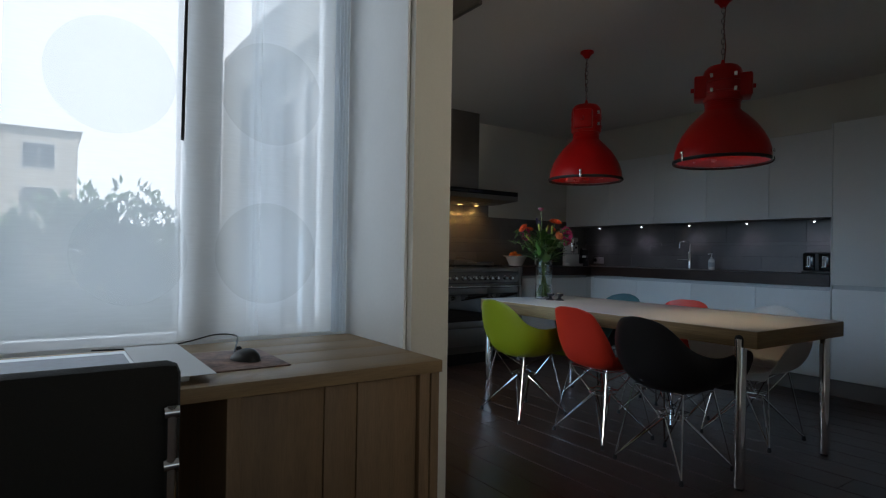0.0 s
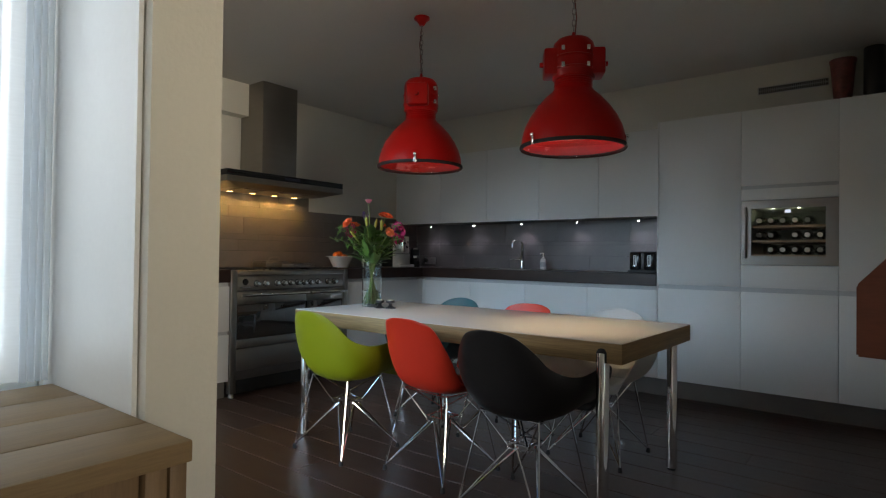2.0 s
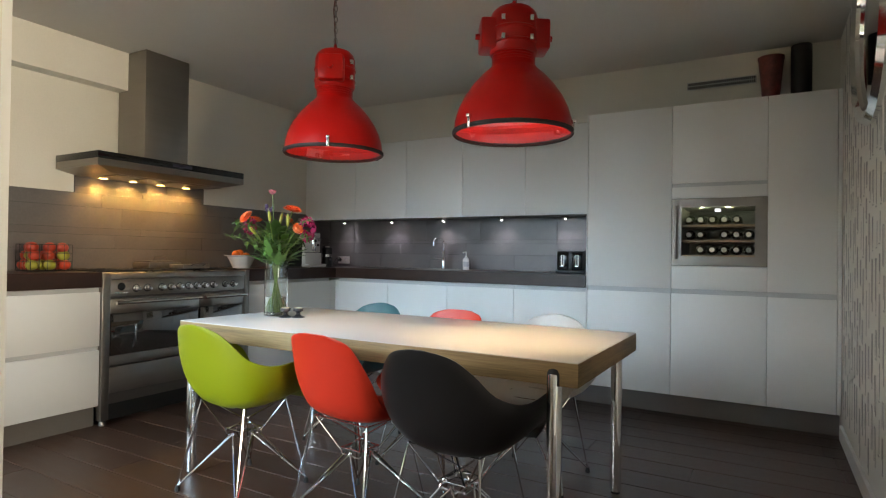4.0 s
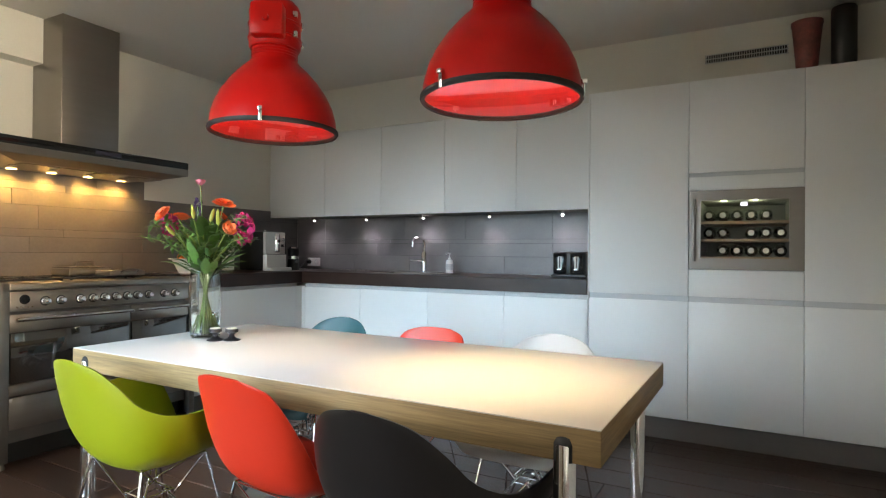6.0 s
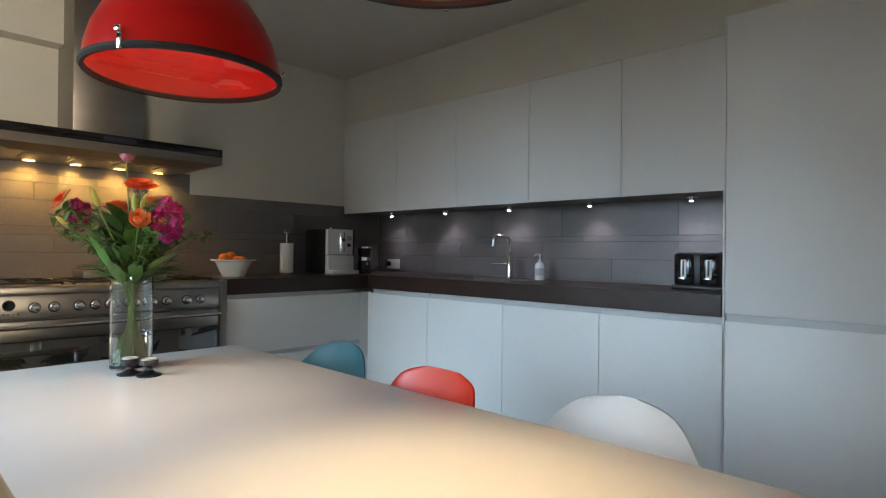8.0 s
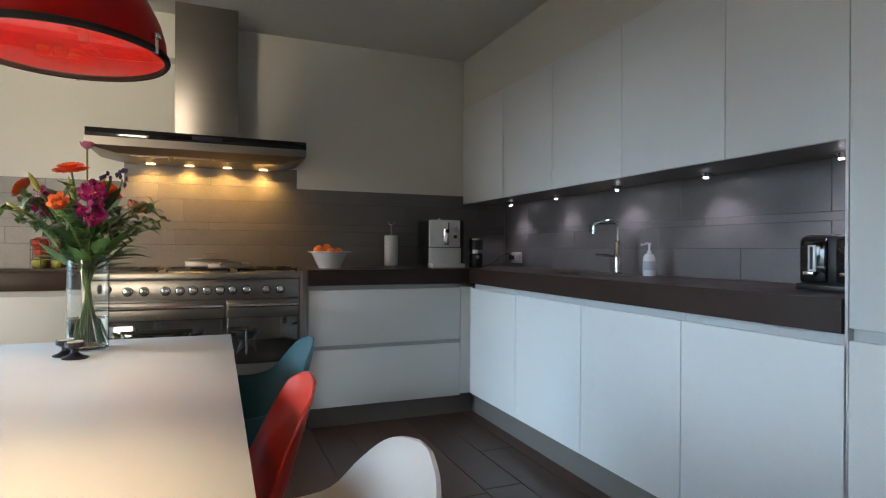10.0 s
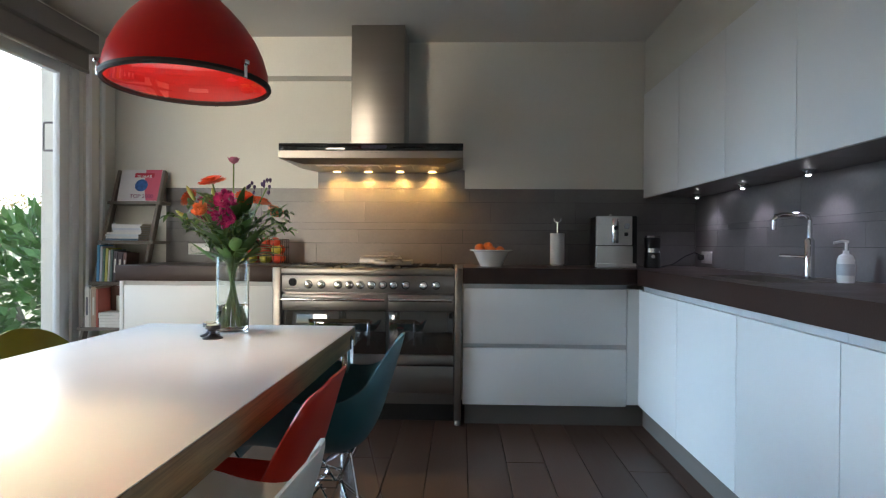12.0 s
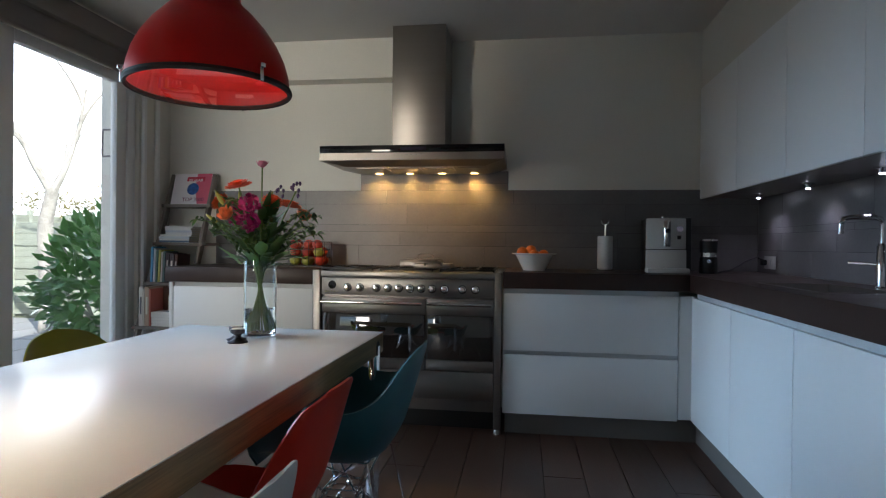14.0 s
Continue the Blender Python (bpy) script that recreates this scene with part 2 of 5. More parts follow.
def words(text, size, m, material, name, parent, depth=0.0006):
    """Letters as a mesh, lying in the plane of m."""
    cu = bpy.data.curves.new(name, "FONT")
    cu.body, cu.size, cu.extrude, cu.align_x, cu.align_y = text, size, depth, "CENTER", "CENTER"
    tmp = bpy.data.objects.new(name, cu)
    me = bpy.data.meshes.new_from_object(tmp)
    bpy.data.objects.remove(tmp)
    me.transform(m)
    me.materials.clear()
    me.materials.append(material)
    ob = new(name, me)
    ob.parent = parent
    if parent.type == "EMPTY":
        ob.matrix_parent_inverse = Matrix.Translation(-parent.location)
    return ob


# ---- the shell of the place ----
CEILZ = 2.555
structure("floor", B(-3.2, 6.4, -3.1, 6.0, -0.12, -0.014), GROUT, "dark subfloor under brown wooden planks")
bm = box(bmesh.new(), -3.2, 6.4, -3.1, 3.4, CEILZ, CEILZ + 0.2)
box(bm, 1.72, 6.4, 3.4, 5.985, CEILZ, CEILZ + 0.2)
structure("ceiling", bm, CEIL, "pale grey-white painted ceiling")
structure("wall_north", B(1.72, 6.4, 5.787, 6.0, -0.1, CEILZ), PLASTER, "cream plastered wall behind the range cooker")
structure("wall_east", B(6.19, 6.4, 1.15, 5.785, -0.1, CEILZ), PLASTER, "cream plastered wall behind the kitchen units")
structure("bulkhead", B(5.822, 6.19, 1.15, 5.785, 2.18, CEILZ), PLASTER, "cream bulkhead above the wall cupboards")
structure("wall_south_kitchen", B(2.5, 6.4, 0.86, 1.15, -0.1, CEILZ), WHITEWALL, "white wall with grey printed key pattern wallpaper")
structure("wall_south_return", B(2.5, 2.7, -3.1, 0.86, -0.1, CEILZ), WHITEWALL, "plain white wall of the living room")
structure("wall_west_living", B(-3.2, -3.0, -3.1, 3.4, -0.1, CEILZ), WHITEWALL, "plain white wall of the living room")

# south wall of the living room with its street window
bm = bmesh.new()
for a in ((-3.0, -1.6, 0, CEILZ), (2.0, 2.5, 0, CEILZ), (-1.6, 2.0, 0, 0.6), (-1.6, 2.0, 2.25, CEILZ)):
    box(bm, a[0], a[1], -3.1, -2.95, a[2] - (0.1 if a[2] == 0 else 0), a[3])
structure("wall_south_living", bm, WHITEWALL, "white wall with a wide street window")
w = thing("window_street", (0.2, -3.02, 0.6), "wide white framed street window", "window", kind="structure")
bm = bmesh.new()
for a in ((-1.6, 2.0, 0.6, 0.66), (-1.6, 2.0, 2.19, 2.25), (-1.6, -1.54, 0.66, 2.19), (1.94, 2.0, 0.66, 2.19), (0.17, 0.23, 0.66, 2.19)):
    box(bm, a[0], a[1], -3.06, -3.0, a[2], a[3])
part("window_frame", bm, WINFRAME, w)

# north wall of the living room, with the window above the desk
bm = bmesh.new()
for a in ((-3.0, -1.3, -0.1, CEILZ), (-1.3, 1.510, -0.1, 0.70), (-1.3, 1.510, 2.45, CEILZ)):
    box(bm, a[0], a[1], 3.01, 3.21, a[2], a[3])
structure("wall_north_living", bm, PLASTER, "cream wall around the window above the desk")
w = thing("window_desk", (0.2, 3.11, 0.7), "tall white framed window above the wooden desk", "window", kind="structure")
bm = bmesh.new()
for a in ((-1.3, 1.508, 0.70, 0.78), (-1.3, 1.508, 2.37, 2.45), (-1.3, -1.22, 0.78, 2.37), (1.43, 1.508, 0.78, 2.37), (0.18, 0.25, 0.78, 2.37), (0.885, 1.015, 0.78, 2.37)):
    box(bm, a[0], a[1], 3.07, 3.14, a[2], a[3], 0.004)
part("window_frame", bm, WINFRAME, w)
for x0, x1 in ((-1.22, 0.18), (0.25, 0.885), (1.015, 1.43)):
    p = part("pane", B(x0, x1, 3.10, 3.106, 0.78, 2.37), PANE, w, smooth=False)
    p.visible_shadow = False

# west wall of the kitchen: the pier, the glass doors and the corner
bm = bmesh.new()
for a in ((5.43, 5.785, -0.1, CEILZ), (2.98, 5.43, 2.36, CEILZ)):
    box(bm, 1.72, 2.005, a[0], a[1], a[2], a[3])
ends = box(bmesh.new(), 1.512, 1.668, 2.466, 3.24, -0.1, CEILZ)
box(ends, 1.668, 1.858, 3.16, 3.24, -0.1, 2.358)
structure("pier", ends, PLASTER, "cream plastered wall end between desk and kitchen")
structure("wall_west_kitchen", bm, PLASTER, "cream plastered wall and lintel beside the glass garden doors")
structure("trim_reveal", B(1.500, 1.510, 2.50, 3.008, 0.0, 2.5), WINFRAME, "white painted window reveal beside the desk")
w = thing("glass_doors", (1.79, 4.2, 0), "white framed sliding glass garden doors, closed", "glass door", kind="structure")
bm = bmesh.new()
for y0, y1, z0, z1 in ((3.16, 5.43, 0.0, 0.07), (3.16, 5.43, 2.29, 2.36), (3.16, 3.24, 0.07, 2.29), (5.36, 5.43, 0.07, 2.29)):
    box(bm, 1.86, 1.98, y0, y1, z0, z1, 0.004)
part("window_frame", bm, WINFRAME, w)
for y0, y1, x in ((3.24, 4.50, 1.885), (4.40, 5.358, 1.94)):
    bm = bmesh.new()
    for a in ((y0, y0 + 0.09, 0.07, 2.29), (y1 - 0.09, y1, 0.07, 2.29), (y0 + 0.09, y1 - 0.09, 0.07, 0.17), (y0 + 0.09, y1 - 0.09, 2.19, 2.29)):
        box(bm, x - 0.024, x + 0.024, a[0], a[1], a[2], a[3], 0.004)
    leaf = part("door_leaf", bm, WINFRAME, w)
    p = part("pane", B(x - 0.003, x + 0.003, y0 + 0.09, y1 - 0.09, 0.17, 2.19), PANE, leaf, smooth=False)
    p.visible_shadow = False
# dark bent bar just outside the glass edge, known only by its outline
part("door_handle", tube(bmesh.new(), [(1.925, 5.305, 1.70), (1.835, 5.305, 1.70), (1.828, 5.305, 1.71), (1.828, 5.305, 1.87), (1.835, 5.305, 1.88), (1.925, 5.305, 1.88)], 0.007), DARKSTEEL, w, "dark bracket shape behind the edge of the door glass")
bm = bmesh.new()
for y in (5.455, 5.60):
    box(bm, 2.005, 2.03, y, y + 0.035, 0, 2.40, 0.006)
structure("trim_corner", bm, WINFRAME, "white painted upright trim beside the garden doors")
w = thing("roller_blind", (2.06, 4.2, 2.22), "grey fabric roller blind pulled up above the doors", "blind")
part("casing", B(2.008, 2.11, 2.75, 5.44, 2.36, 2.49, 0.01), BLIND, w)
part("fabric", B(2.055, 2.063, 2.80, 5.40, 2.24, 2.36), BLIND, w)
part("bottom_bar", B(2.048, 2.070, 2.80, 5.40, 2.22, 2.242, 0.004), DARKSTEEL, w)

# boxed beam beside the chimney, skirting
structure("beam", B(2.007, 3.80, 5.66, 5.785, 2.28, CEILZ), PLASTER, "cream boxed beam under the ceiling")
structure("baseboard", B(2.5, 5.58, 1.15, 1.168, 0, 0.09, 0.003), WINFRAME, "white skirting board under the wallpaper")

# the wallpaper's printed keys: thin raised outlines
INK = mat("wallpaper_ink", (0.42, 0.41, 0.40), 0.7, vary=0.15)
rnd = random.Random(5)
bm = bmesh.new()
for col in range(30):
    x = 2.75 + col * 0.095
    z = 0.12 + rnd.random() * 0.2
    while z < 2.4:
        h, wd = rnd.uniform(0.10, 0.26), rnd.uniform(0.016, 0.032)
        t = 0.0032
        xx = x + rnd.uniform(-0.015, 0.015)
        box(bm, xx, xx + t, 1.1505, 1.1525, z, z + h)
        if rnd.random() < 0.75:
            box(bm, xx + wd, xx + wd + t, 1.1505, 1.1525, z + h * rnd.uniform(0, 0.4), z + h)
            box(bm, xx + t, xx + wd, 1.1505, 1.1525, z + h - t, z + h)
        if rnd.random() < 0.6:
            box(bm, xx, xx + wd, 1.1505, 1.1525, z - 0.012, z - 0.012 + 2 * t)
        z += h + rnd.uniform(0.03, 0.10)
tagged(structure("wallpaper_print", bm, INK, "grey printed key outlines on white wallpaper"), kind="stuff")

w = thing("wall_mirror", (4.43, 1.16, 2.17), "round wall mirror in a shiny chrome frame", "mirror")
bm = lathe(bmesh.new(), [(0.38, 0.0), (0.45, 0.0), (0.46, 0.02), (0.44, 0.045), (0.39, 0.03)], seg=48, close=True)
bm.transform(pose(4.43, 1.153, 2.17, -90, 0, 0))
part("frame", bm, CHROME, w)
bm = lathe(bmesh.new(), [(0, 0.012), (0.385, 0.012), (0.385, 0.0), (0, 0.0)], seg=48)
bm.transform(pose(4.43, 1.153, 2.17, -90, 0, 0))
part("glass", bm, mat("mirror_glass", (0.75, 0.76, 0.75), 0.03, metal=1.0, vary=0.01, bump=0, coarse_rough=0.02), w)

w = thing("handrail", (2.63, 1.2, 0.86), "dark red-brown wooden handrail end with a sloping top", "handrail")
bm = bmesh.new()
prof = [(1.342, 0.866), (1.342, 1.031), (1.15, 1.25), (1.15, 0.86)]
lo = [bm.verts.new((2.60, y, z)) for y, z in prof]
hi = [bm.verts.new((2.665, y, z)) for y, z in prof]
bm.faces.new(lo)
bm.faces.new(hi[::-1])
for k in range(4):
    bm.faces.new((lo[k], lo[(k + 1) % 4], hi[(k + 1) % 4], hi[k]))
bmesh.ops.bevel(bm, geom=list(bm.edges), offset=0.004, segments=2, affect="EDGES")
part("board", bm, mat("mahogany", (0.16, 0.045, 0.022), 0.4, vary=0.3, scale=3, fine=30, stretch=(6, 0.8, 6)), w)


# ---- kitchen units ----
XB, YB, XU = 5.612, 5.197, 5.815
FT = 0.019


def front_x(name, y0, y1, z0, z1, parent, x=XB, material=None):
    """A lacquered front facing -x."""
    return part(name, B(x, x + FT, y0 + 0.0015, y1 - 0.0015, z0, z1, 0.0015), material or LACQUER, parent)


def front_y(name, x0, x1, z0, z1, parent, y=YB):
    return part(name, B(x0 + 0.0015, x1 - 0.0015, y, y + FT, z0, z1, 0.0015), LACQUER, parent)


base_y = [5.163, 4.583, 3.962, 3.346, 2.749]
for k, (y1, y0) in enumerate(zip(base_y, base_y[1:])):
    c = thing("base_cabinet", (5.9, (y0 + y1) / 2, 0), "white lacquered handleless base cabinet under the dark worktop", "cabinet", "base cabinets")
    part("body", B(XB + FT + 0.002, 6.17, y0 + 0.001, y1 - 0.001, 0.14, 0.868), CARCASS, c)
    front_x("door", y0, y1, 0.14, 0.838, c)
tagged(solo("filler_panel", B(XB + 0.003, XB + FT, 5.166, 5.2, 0.14, 0.845), LACQUER, "white lacquered corner filler strip", "panel"))
solo("corner_panel", B(5.545, XB + 0.002, YB + 0.003, YB + FT, 0.14, 0.845), LACQUER, "white lacquered corner filler strip", "panel")

c = thing("drawer_cabinet", (5.04, 5.5, 0), "white lacquered cabinet with two deep drawers", "cabinet", "drawer cabinets")
part("body", B(4.546, 5.545, YB + FT + 0.002, 5.775, 0.13, 0.868), CARCASS, c)
front_y("drawer", 4.546, 5.542, 0.13, 0.478, c)
front_y("drawer", 4.546, 5.542, 0.505, 0.842, c)
c = thing("drawer_cabinet", (2.9, 5.5, 0), "white lacquered cabinet with two deep drawers", "cabinet", "drawer cabinets")
part("body", B(2.425, 3.365, YB + FT + 0.002, 5.775, 0.13, 0.868), CARCASS, c)
part("side_panel", B(2.398, 2.423, YB, 5.775, 0.0, 0.868, 0.002), LACQUER, c)
front_y("drawer", 2.426, 3.365, 0.13, 0.478, c)
front_y("drawer", 2.426, 3.365, 0.505, 0.842, c)

bm = bmesh.new()
box(bm, XB + 0.045, XB + 0.06, 1.16, 5.25, 0.0, 0.14)
box(bm, 4.56, XB + 0.06, YB + 0.05, YB + 0.065, 0.0, 0.13)
box(bm, 2.43, 3.362, YB + 0.05, YB + 0.065, 0.0, 0.13)
structure("plinth", bm, PLINTH, "brown-grey plinth under the kitchen units")

up_y = [5.783, 5.131, 4.53, 3.932, 3.336, 2.749]
for y1, y0 in zip(up_y, up_y[1:]):
    c = thing("wall_cabinet", (6.0, (y0 + y1) / 2, 1.446), "white lacquered handleless wall cupboard, closed", "cabinet", "wall cupboards")
    part("body", B(XU + FT + 0.002, 6.185, y0 + 0.001, y1 - 0.001, 1.452, 2.176), PLINTH, c)
    front_x("door", y0, y1, 1.446, 2.176, c, XU)

# tall units
t_y = [2.747, 2.152, 1.560, 1.178]
for k, (y1, y0) in enumerate(zip(t_y, t_y[1:])):
    c = thing("tall_cabinet", (5.9, (y0 + y1) / 2, 0), ("white lacquered tall cabinet with two closed doors", "white lacquered tall cabinet holding the wine cooler",
              "narrow white lacquered tall cabinet with two closed doors")[k], "cabinet", "tall cabinets")
    if k != 1:
        part("body", B(XB + FT + 0.002, 6.185, y0 + 0.001, y1 - 0.001, 0.14, 2.18), CARCASS, c)
        front_x("door", y0, y1, 0.889, 2.18, c)
    else:
        for a in ((0.14, 1.05), (1.525, 2.18)):
            part("body", B(XB + FT + 0.002, 6.185, y0 + 0.001, y1 - 0.001, a[0], a[1]), CARCASS, c)
        front_x("door", y0, y1, 1.628, 2.18, c)
        front_x("panel", y0, y1, 1.522, 1.602, c)
        front_x("panel", y0, y1, 0.889, 1.050, c)
    front_x("door", y0, y1, 0.14, 0.855, c)
part("side_panel", B(XB, 6.185, 2.7485, 2.757, 0.14, 2.18), LACQUER, c)
solo("end_panel", B(XB + 0.004, 6.185, 1.154, 1.176, 0.14, 2.18, 0.002), LACQUER, "white lacquered end panel beside the wallpapered wall", "panel")

# wine cooler
c = thing("wine_cooler", (5.8, 1.855, 1.055), "built-in steel wine cooler with a glass door full of bottles", "wine cooler")
bm = bmesh.new()
y0, y1, z0, z1 = 1.559, 2.149, 1.054, 1.519
gy0, gy1, gz0, gz1 = 1.632, 2.085, 1.118, 1.460
for a in ((y0, y1, z0, gz0), (y0, y1, gz1, z1), (y0, gy0, gz0, gz1), (gy1, y1, gz0, gz1)):
    box(bm, XB - 0.004, XB + 0.03, a[0], a[1], a[2], a[3])
part("door_frame", bm, STEEL, c, "brushed steel door frame")
bm = bmesh.new()
for a in ((6.10, 6.11, y0, y1, z0, z1), (XB + 0.03, 6.10, y0, gy0, z0, z1), (XB + 0.03, 6.10, gy1, y1, z0, z1), (XB + 0.03, 6.10, gy0, gy1, z0, gz0), (XB + 0.03, 6.10, gy0, gy1, gz1, z1)):
    box(bm, *a)
part("liner", bm, mat("cooler_liner", (0.16, 0.17, 0.14), 0.6), c)
p = part("glass", B(XB + 0.006, XB + 0.012, gy0, gy1, gz0, gz1), PANE, c, smooth=False)
p.visible_shadow = False
part("handle", box(bmesh.new(), XB - 0.03, XB - 0.012, 2.112, 2.128, 1.10, 1.47, 0.003), DARKSTEEL, c, "dark upright bar handle")
BOTTLE = mat("bottle_glass", (0.02, 0.025, 0.015), 0.12, vary=0.2, bump=0)
CAP = mat("bottle_cap", (0.55, 0.52, 0.47), 0.35, vary=0.25, random_value=0.5)
SHELFWOOD = mat("beech_shelf", (0.30, 0.20, 0.11), 0.5, vary=0.2)
for row, zc in enumerate((1.165, 1.27, 1.375)):
    part("shelf", B(XB + 0.03, 6.05, gy0, gy1, zc - 0.052, zc - 0.036), SHELFWOOD, c)
    for i in range(6):
        if (row, i) in ((0, 5), (2, 0), (1, 3)):
            continue
        yy = gy0 + 0.038 + i * 0.075
        bm = bmesh.new()
        rod(bm, (XB + 0.055, yy, zc), (XB + 0.12, yy, zc), 0.0145, 0.0145, 12)
        rod(bm, (XB + 0.12, yy, zc), (XB + 0.16, yy, zc), 0.0145, 0.036, 12)
        rod(bm, (XB + 0.16, yy, zc), (XB + 0.33, yy, zc), 0.036, 0.036, 12)
        bt = part("bottle", bm, BOTTLE, c)
        part("cap", rod(bmesh.new(), (XB + 0.05, yy, zc), (XB + 0.075, yy, zc), 0.0165, 0.0165, 12), CAP, bt)
for y in (1.80, 1.965):
    part("inner_lamp", lathe(bmesh.new(), [(0, -0.003), (0.004, -0.002), (0.005, 0.0), (0, 0.0)], (XB + 0.10, y, 1.459), 12), DISPLAYGLOW, c, "small lit lamp in the roof")
    lamp("cooler_light", "POINT", pose(XB + 0.10, y, 1.44), 0.16, (0.92, 1.0, 0.72), shadow_soft_size=0.01)
part("display", B(XB + 0.013, XB + 0.018, 1.84, 1.875, 1.425, 1.447), DISPLAYGLOW, c)

# worktop: two runs, with a hole for the sink
WZ0, WZ1 = 0.872, 0.968
SX0, SX1, SY0, SY1 = 5.70, 6.00, 3.98, 4.52
c = thing("worktop", (5.9, 4.3, WZ0), "thick dark brown stone worktop in an L shape", "worktop", "worktops")
bm = bmesh.new()
for a in ((XB - 0.012, SX0, 2.759, 5.783), (SX1, 6.185, 2.759, 5.783), (SX0, SX1, 2.759, SY0), (SX0, SX1, SY1, 5.783)):
    box(bm, a[0], a[1], a[2], a[3], WZ0, WZ1)
bmesh.ops.remove_doubles(bm, verts=bm.verts, dist=0.0005)
part("slab", bm, WORKTOP, c, smooth=False)
part("slab", box(bmesh.new(), 4.544, XB - 0.0125, YB - 0.012, 5.783, WZ0, WZ1, 0.0015), WORKTOP, c, smooth=False)
solo("worktop", box(bmesh.new(), 2.376, 3.366, YB - 0.012, 5.783, WZ0, WZ1, 0.003), WORKTOP, "thick dark brown stone worktop beside the range", "worktop", "worktops")
c = thing("sink", (5.85, 4.25, 0.8), "dark steel sink set into the worktop", "sink")
bm = bmesh.new()
for a in ((SX0, SX0 + 0.006, SY0, SY1, 0.78, WZ1 + 0.003), (SX1 - 0.006, SX1, SY0, SY1, 0.78, WZ1 + 0.003), (SX0 + 0.006, SX1 - 0.006, SY0, SY0 + 0.006, 0.78, WZ1 + 0.003),
          (SX0 + 0.006, SX1 - 0.006, SY1 - 0.006, SY1, 0.78, WZ1 + 0.003), (SX0, SX1, SY0, SY1, 0.77, 0.78)):
    box(bm, *a)
part("bowl", bm, STEEL, c)
part("drain", lathe(bmesh.new(), [(0, 0.004), (0.035, 0.004), (0.04, 0.0)], (5.85, 4.25, 0.78)), CHROME, c)

c = thing("faucet", (6.06, 4.25, WZ1), "tall chrome kitchen tap with a square bent spout", "faucet")
bm = lathe(bmesh.new(), [(0.0, 0.0), (0.028, 0.0), (0.028, 0.006), (0.021, 0.010), (0.020, 0.17), (0.013, 0.18), (0.0, 0.18)], (6.06, 4.25, WZ1), 20)
part("body", bm, CHROME, c)
pts = [(6.06, 4.25, 1.14), (6.06, 4.25, 1.225), (6.052, 4.252, 1.245), (6.03, 4.256, 1.252), (5.955, 4.276, 1.252), (5.933, 4.282, 1.245), (5.925, 4.284, 1.225), (5.925, 4.284, 1.185)]
part("spout", tube(bmesh.new(), pts, 0.011, 12), CHROME, c)
part("lever", tube(bmesh.new(), [(6.05, 4.26, 1.065), (6.02, 4.30, 1.068), (5.985, 4.345, 1.07)], 0.006), CHROME, c)

c = thing("soap_bottle", (6.06, 4.01, WZ1), "white plastic soap pump bottle", "soap dispenser")
part("bottle", lathe(bmesh.new(), [(0, 0), (0.028, 0), (0.031, 0.006), (0.031, 0.09), (0.024, 0.108), (0.011, 0.116), (0.011, 0.128), (0, 0.128)], (6.06, 4.01, WZ1), 20), PORCELAIN, c)
bm = rod(bmesh.new(), (6.06, 4.01, WZ1 + 0.128), (6.06, 4.01, WZ1 + 0.162), 0.005)
tube(bm, [(6.07, 4.01, WZ1 + 0.162), (6.05, 4.015, WZ1 + 0.166), (6.02, 4.022, WZ1 + 0.158)], 0.006)
part("pump", bm, PORCELAIN, c)
part("label", lathe(bmesh.new(), [(0.0316, 0.03), (0.0316, 0.075)], (6.06, 4.01, WZ1), 20), mat("soap_label", (0.45, 0.47, 0.48), 0.5), c)

c = thing("toaster", (5.98, 2.95, WZ1), "black and chrome four-slot toaster", "toaster")
part("body", box(bmesh.new(), 5.86, 6.10, 2.835, 3.075, WZ1 + 0.014, WZ1 + 0.185, 0.022), BLACKPLASTIC, c)
part("base", box(bmesh.new(), 5.855, 6.105, 2.83, 3.08, WZ1, WZ1 + 0.022, 0.006), BLACKPLASTIC, c)
for y in (2.895, 3.015):
    part("front_frame", box(bmesh.new(), 5.848, 5.868, y - 0.046, y + 0.046, WZ1 + 0.026, WZ1 + 0.172, 0.010), BLACKGLASS, c)
    p = part("front_panel", box(bmesh.new(), 5.844, 5.852, y - 0.014, y + 0.014, WZ1 + 0.062, WZ1 + 0.150, 0.003), SILVERP, c, "silver front panel")
    part("lever_slot", box(bmesh.new(), 5.8415, 5.8445, y - 0.004, y + 0.004, WZ1 + 0.07, WZ1 + 0.145), BLACKPLASTIC, p)
    part("lever", box(bmesh.new(), 5.826, 5.846, y - 0.018, y + 0.018, WZ1 + 0.05, WZ1 + 0.064, 0.004), CHROME, p)
    part("slot", box(bmesh.new(), 5.90, 6.08, y - 0.03, y + 0.03, WZ1 + 0.183, WZ1 + 0.188), DARKSTEEL, c)
part("side_panel", box(bmesh.new(), 5.888, 6.075, 2.832, 2.838, WZ1 + 0.03, WZ1 + 0.165, 0.002), DARKSTEEL, c)

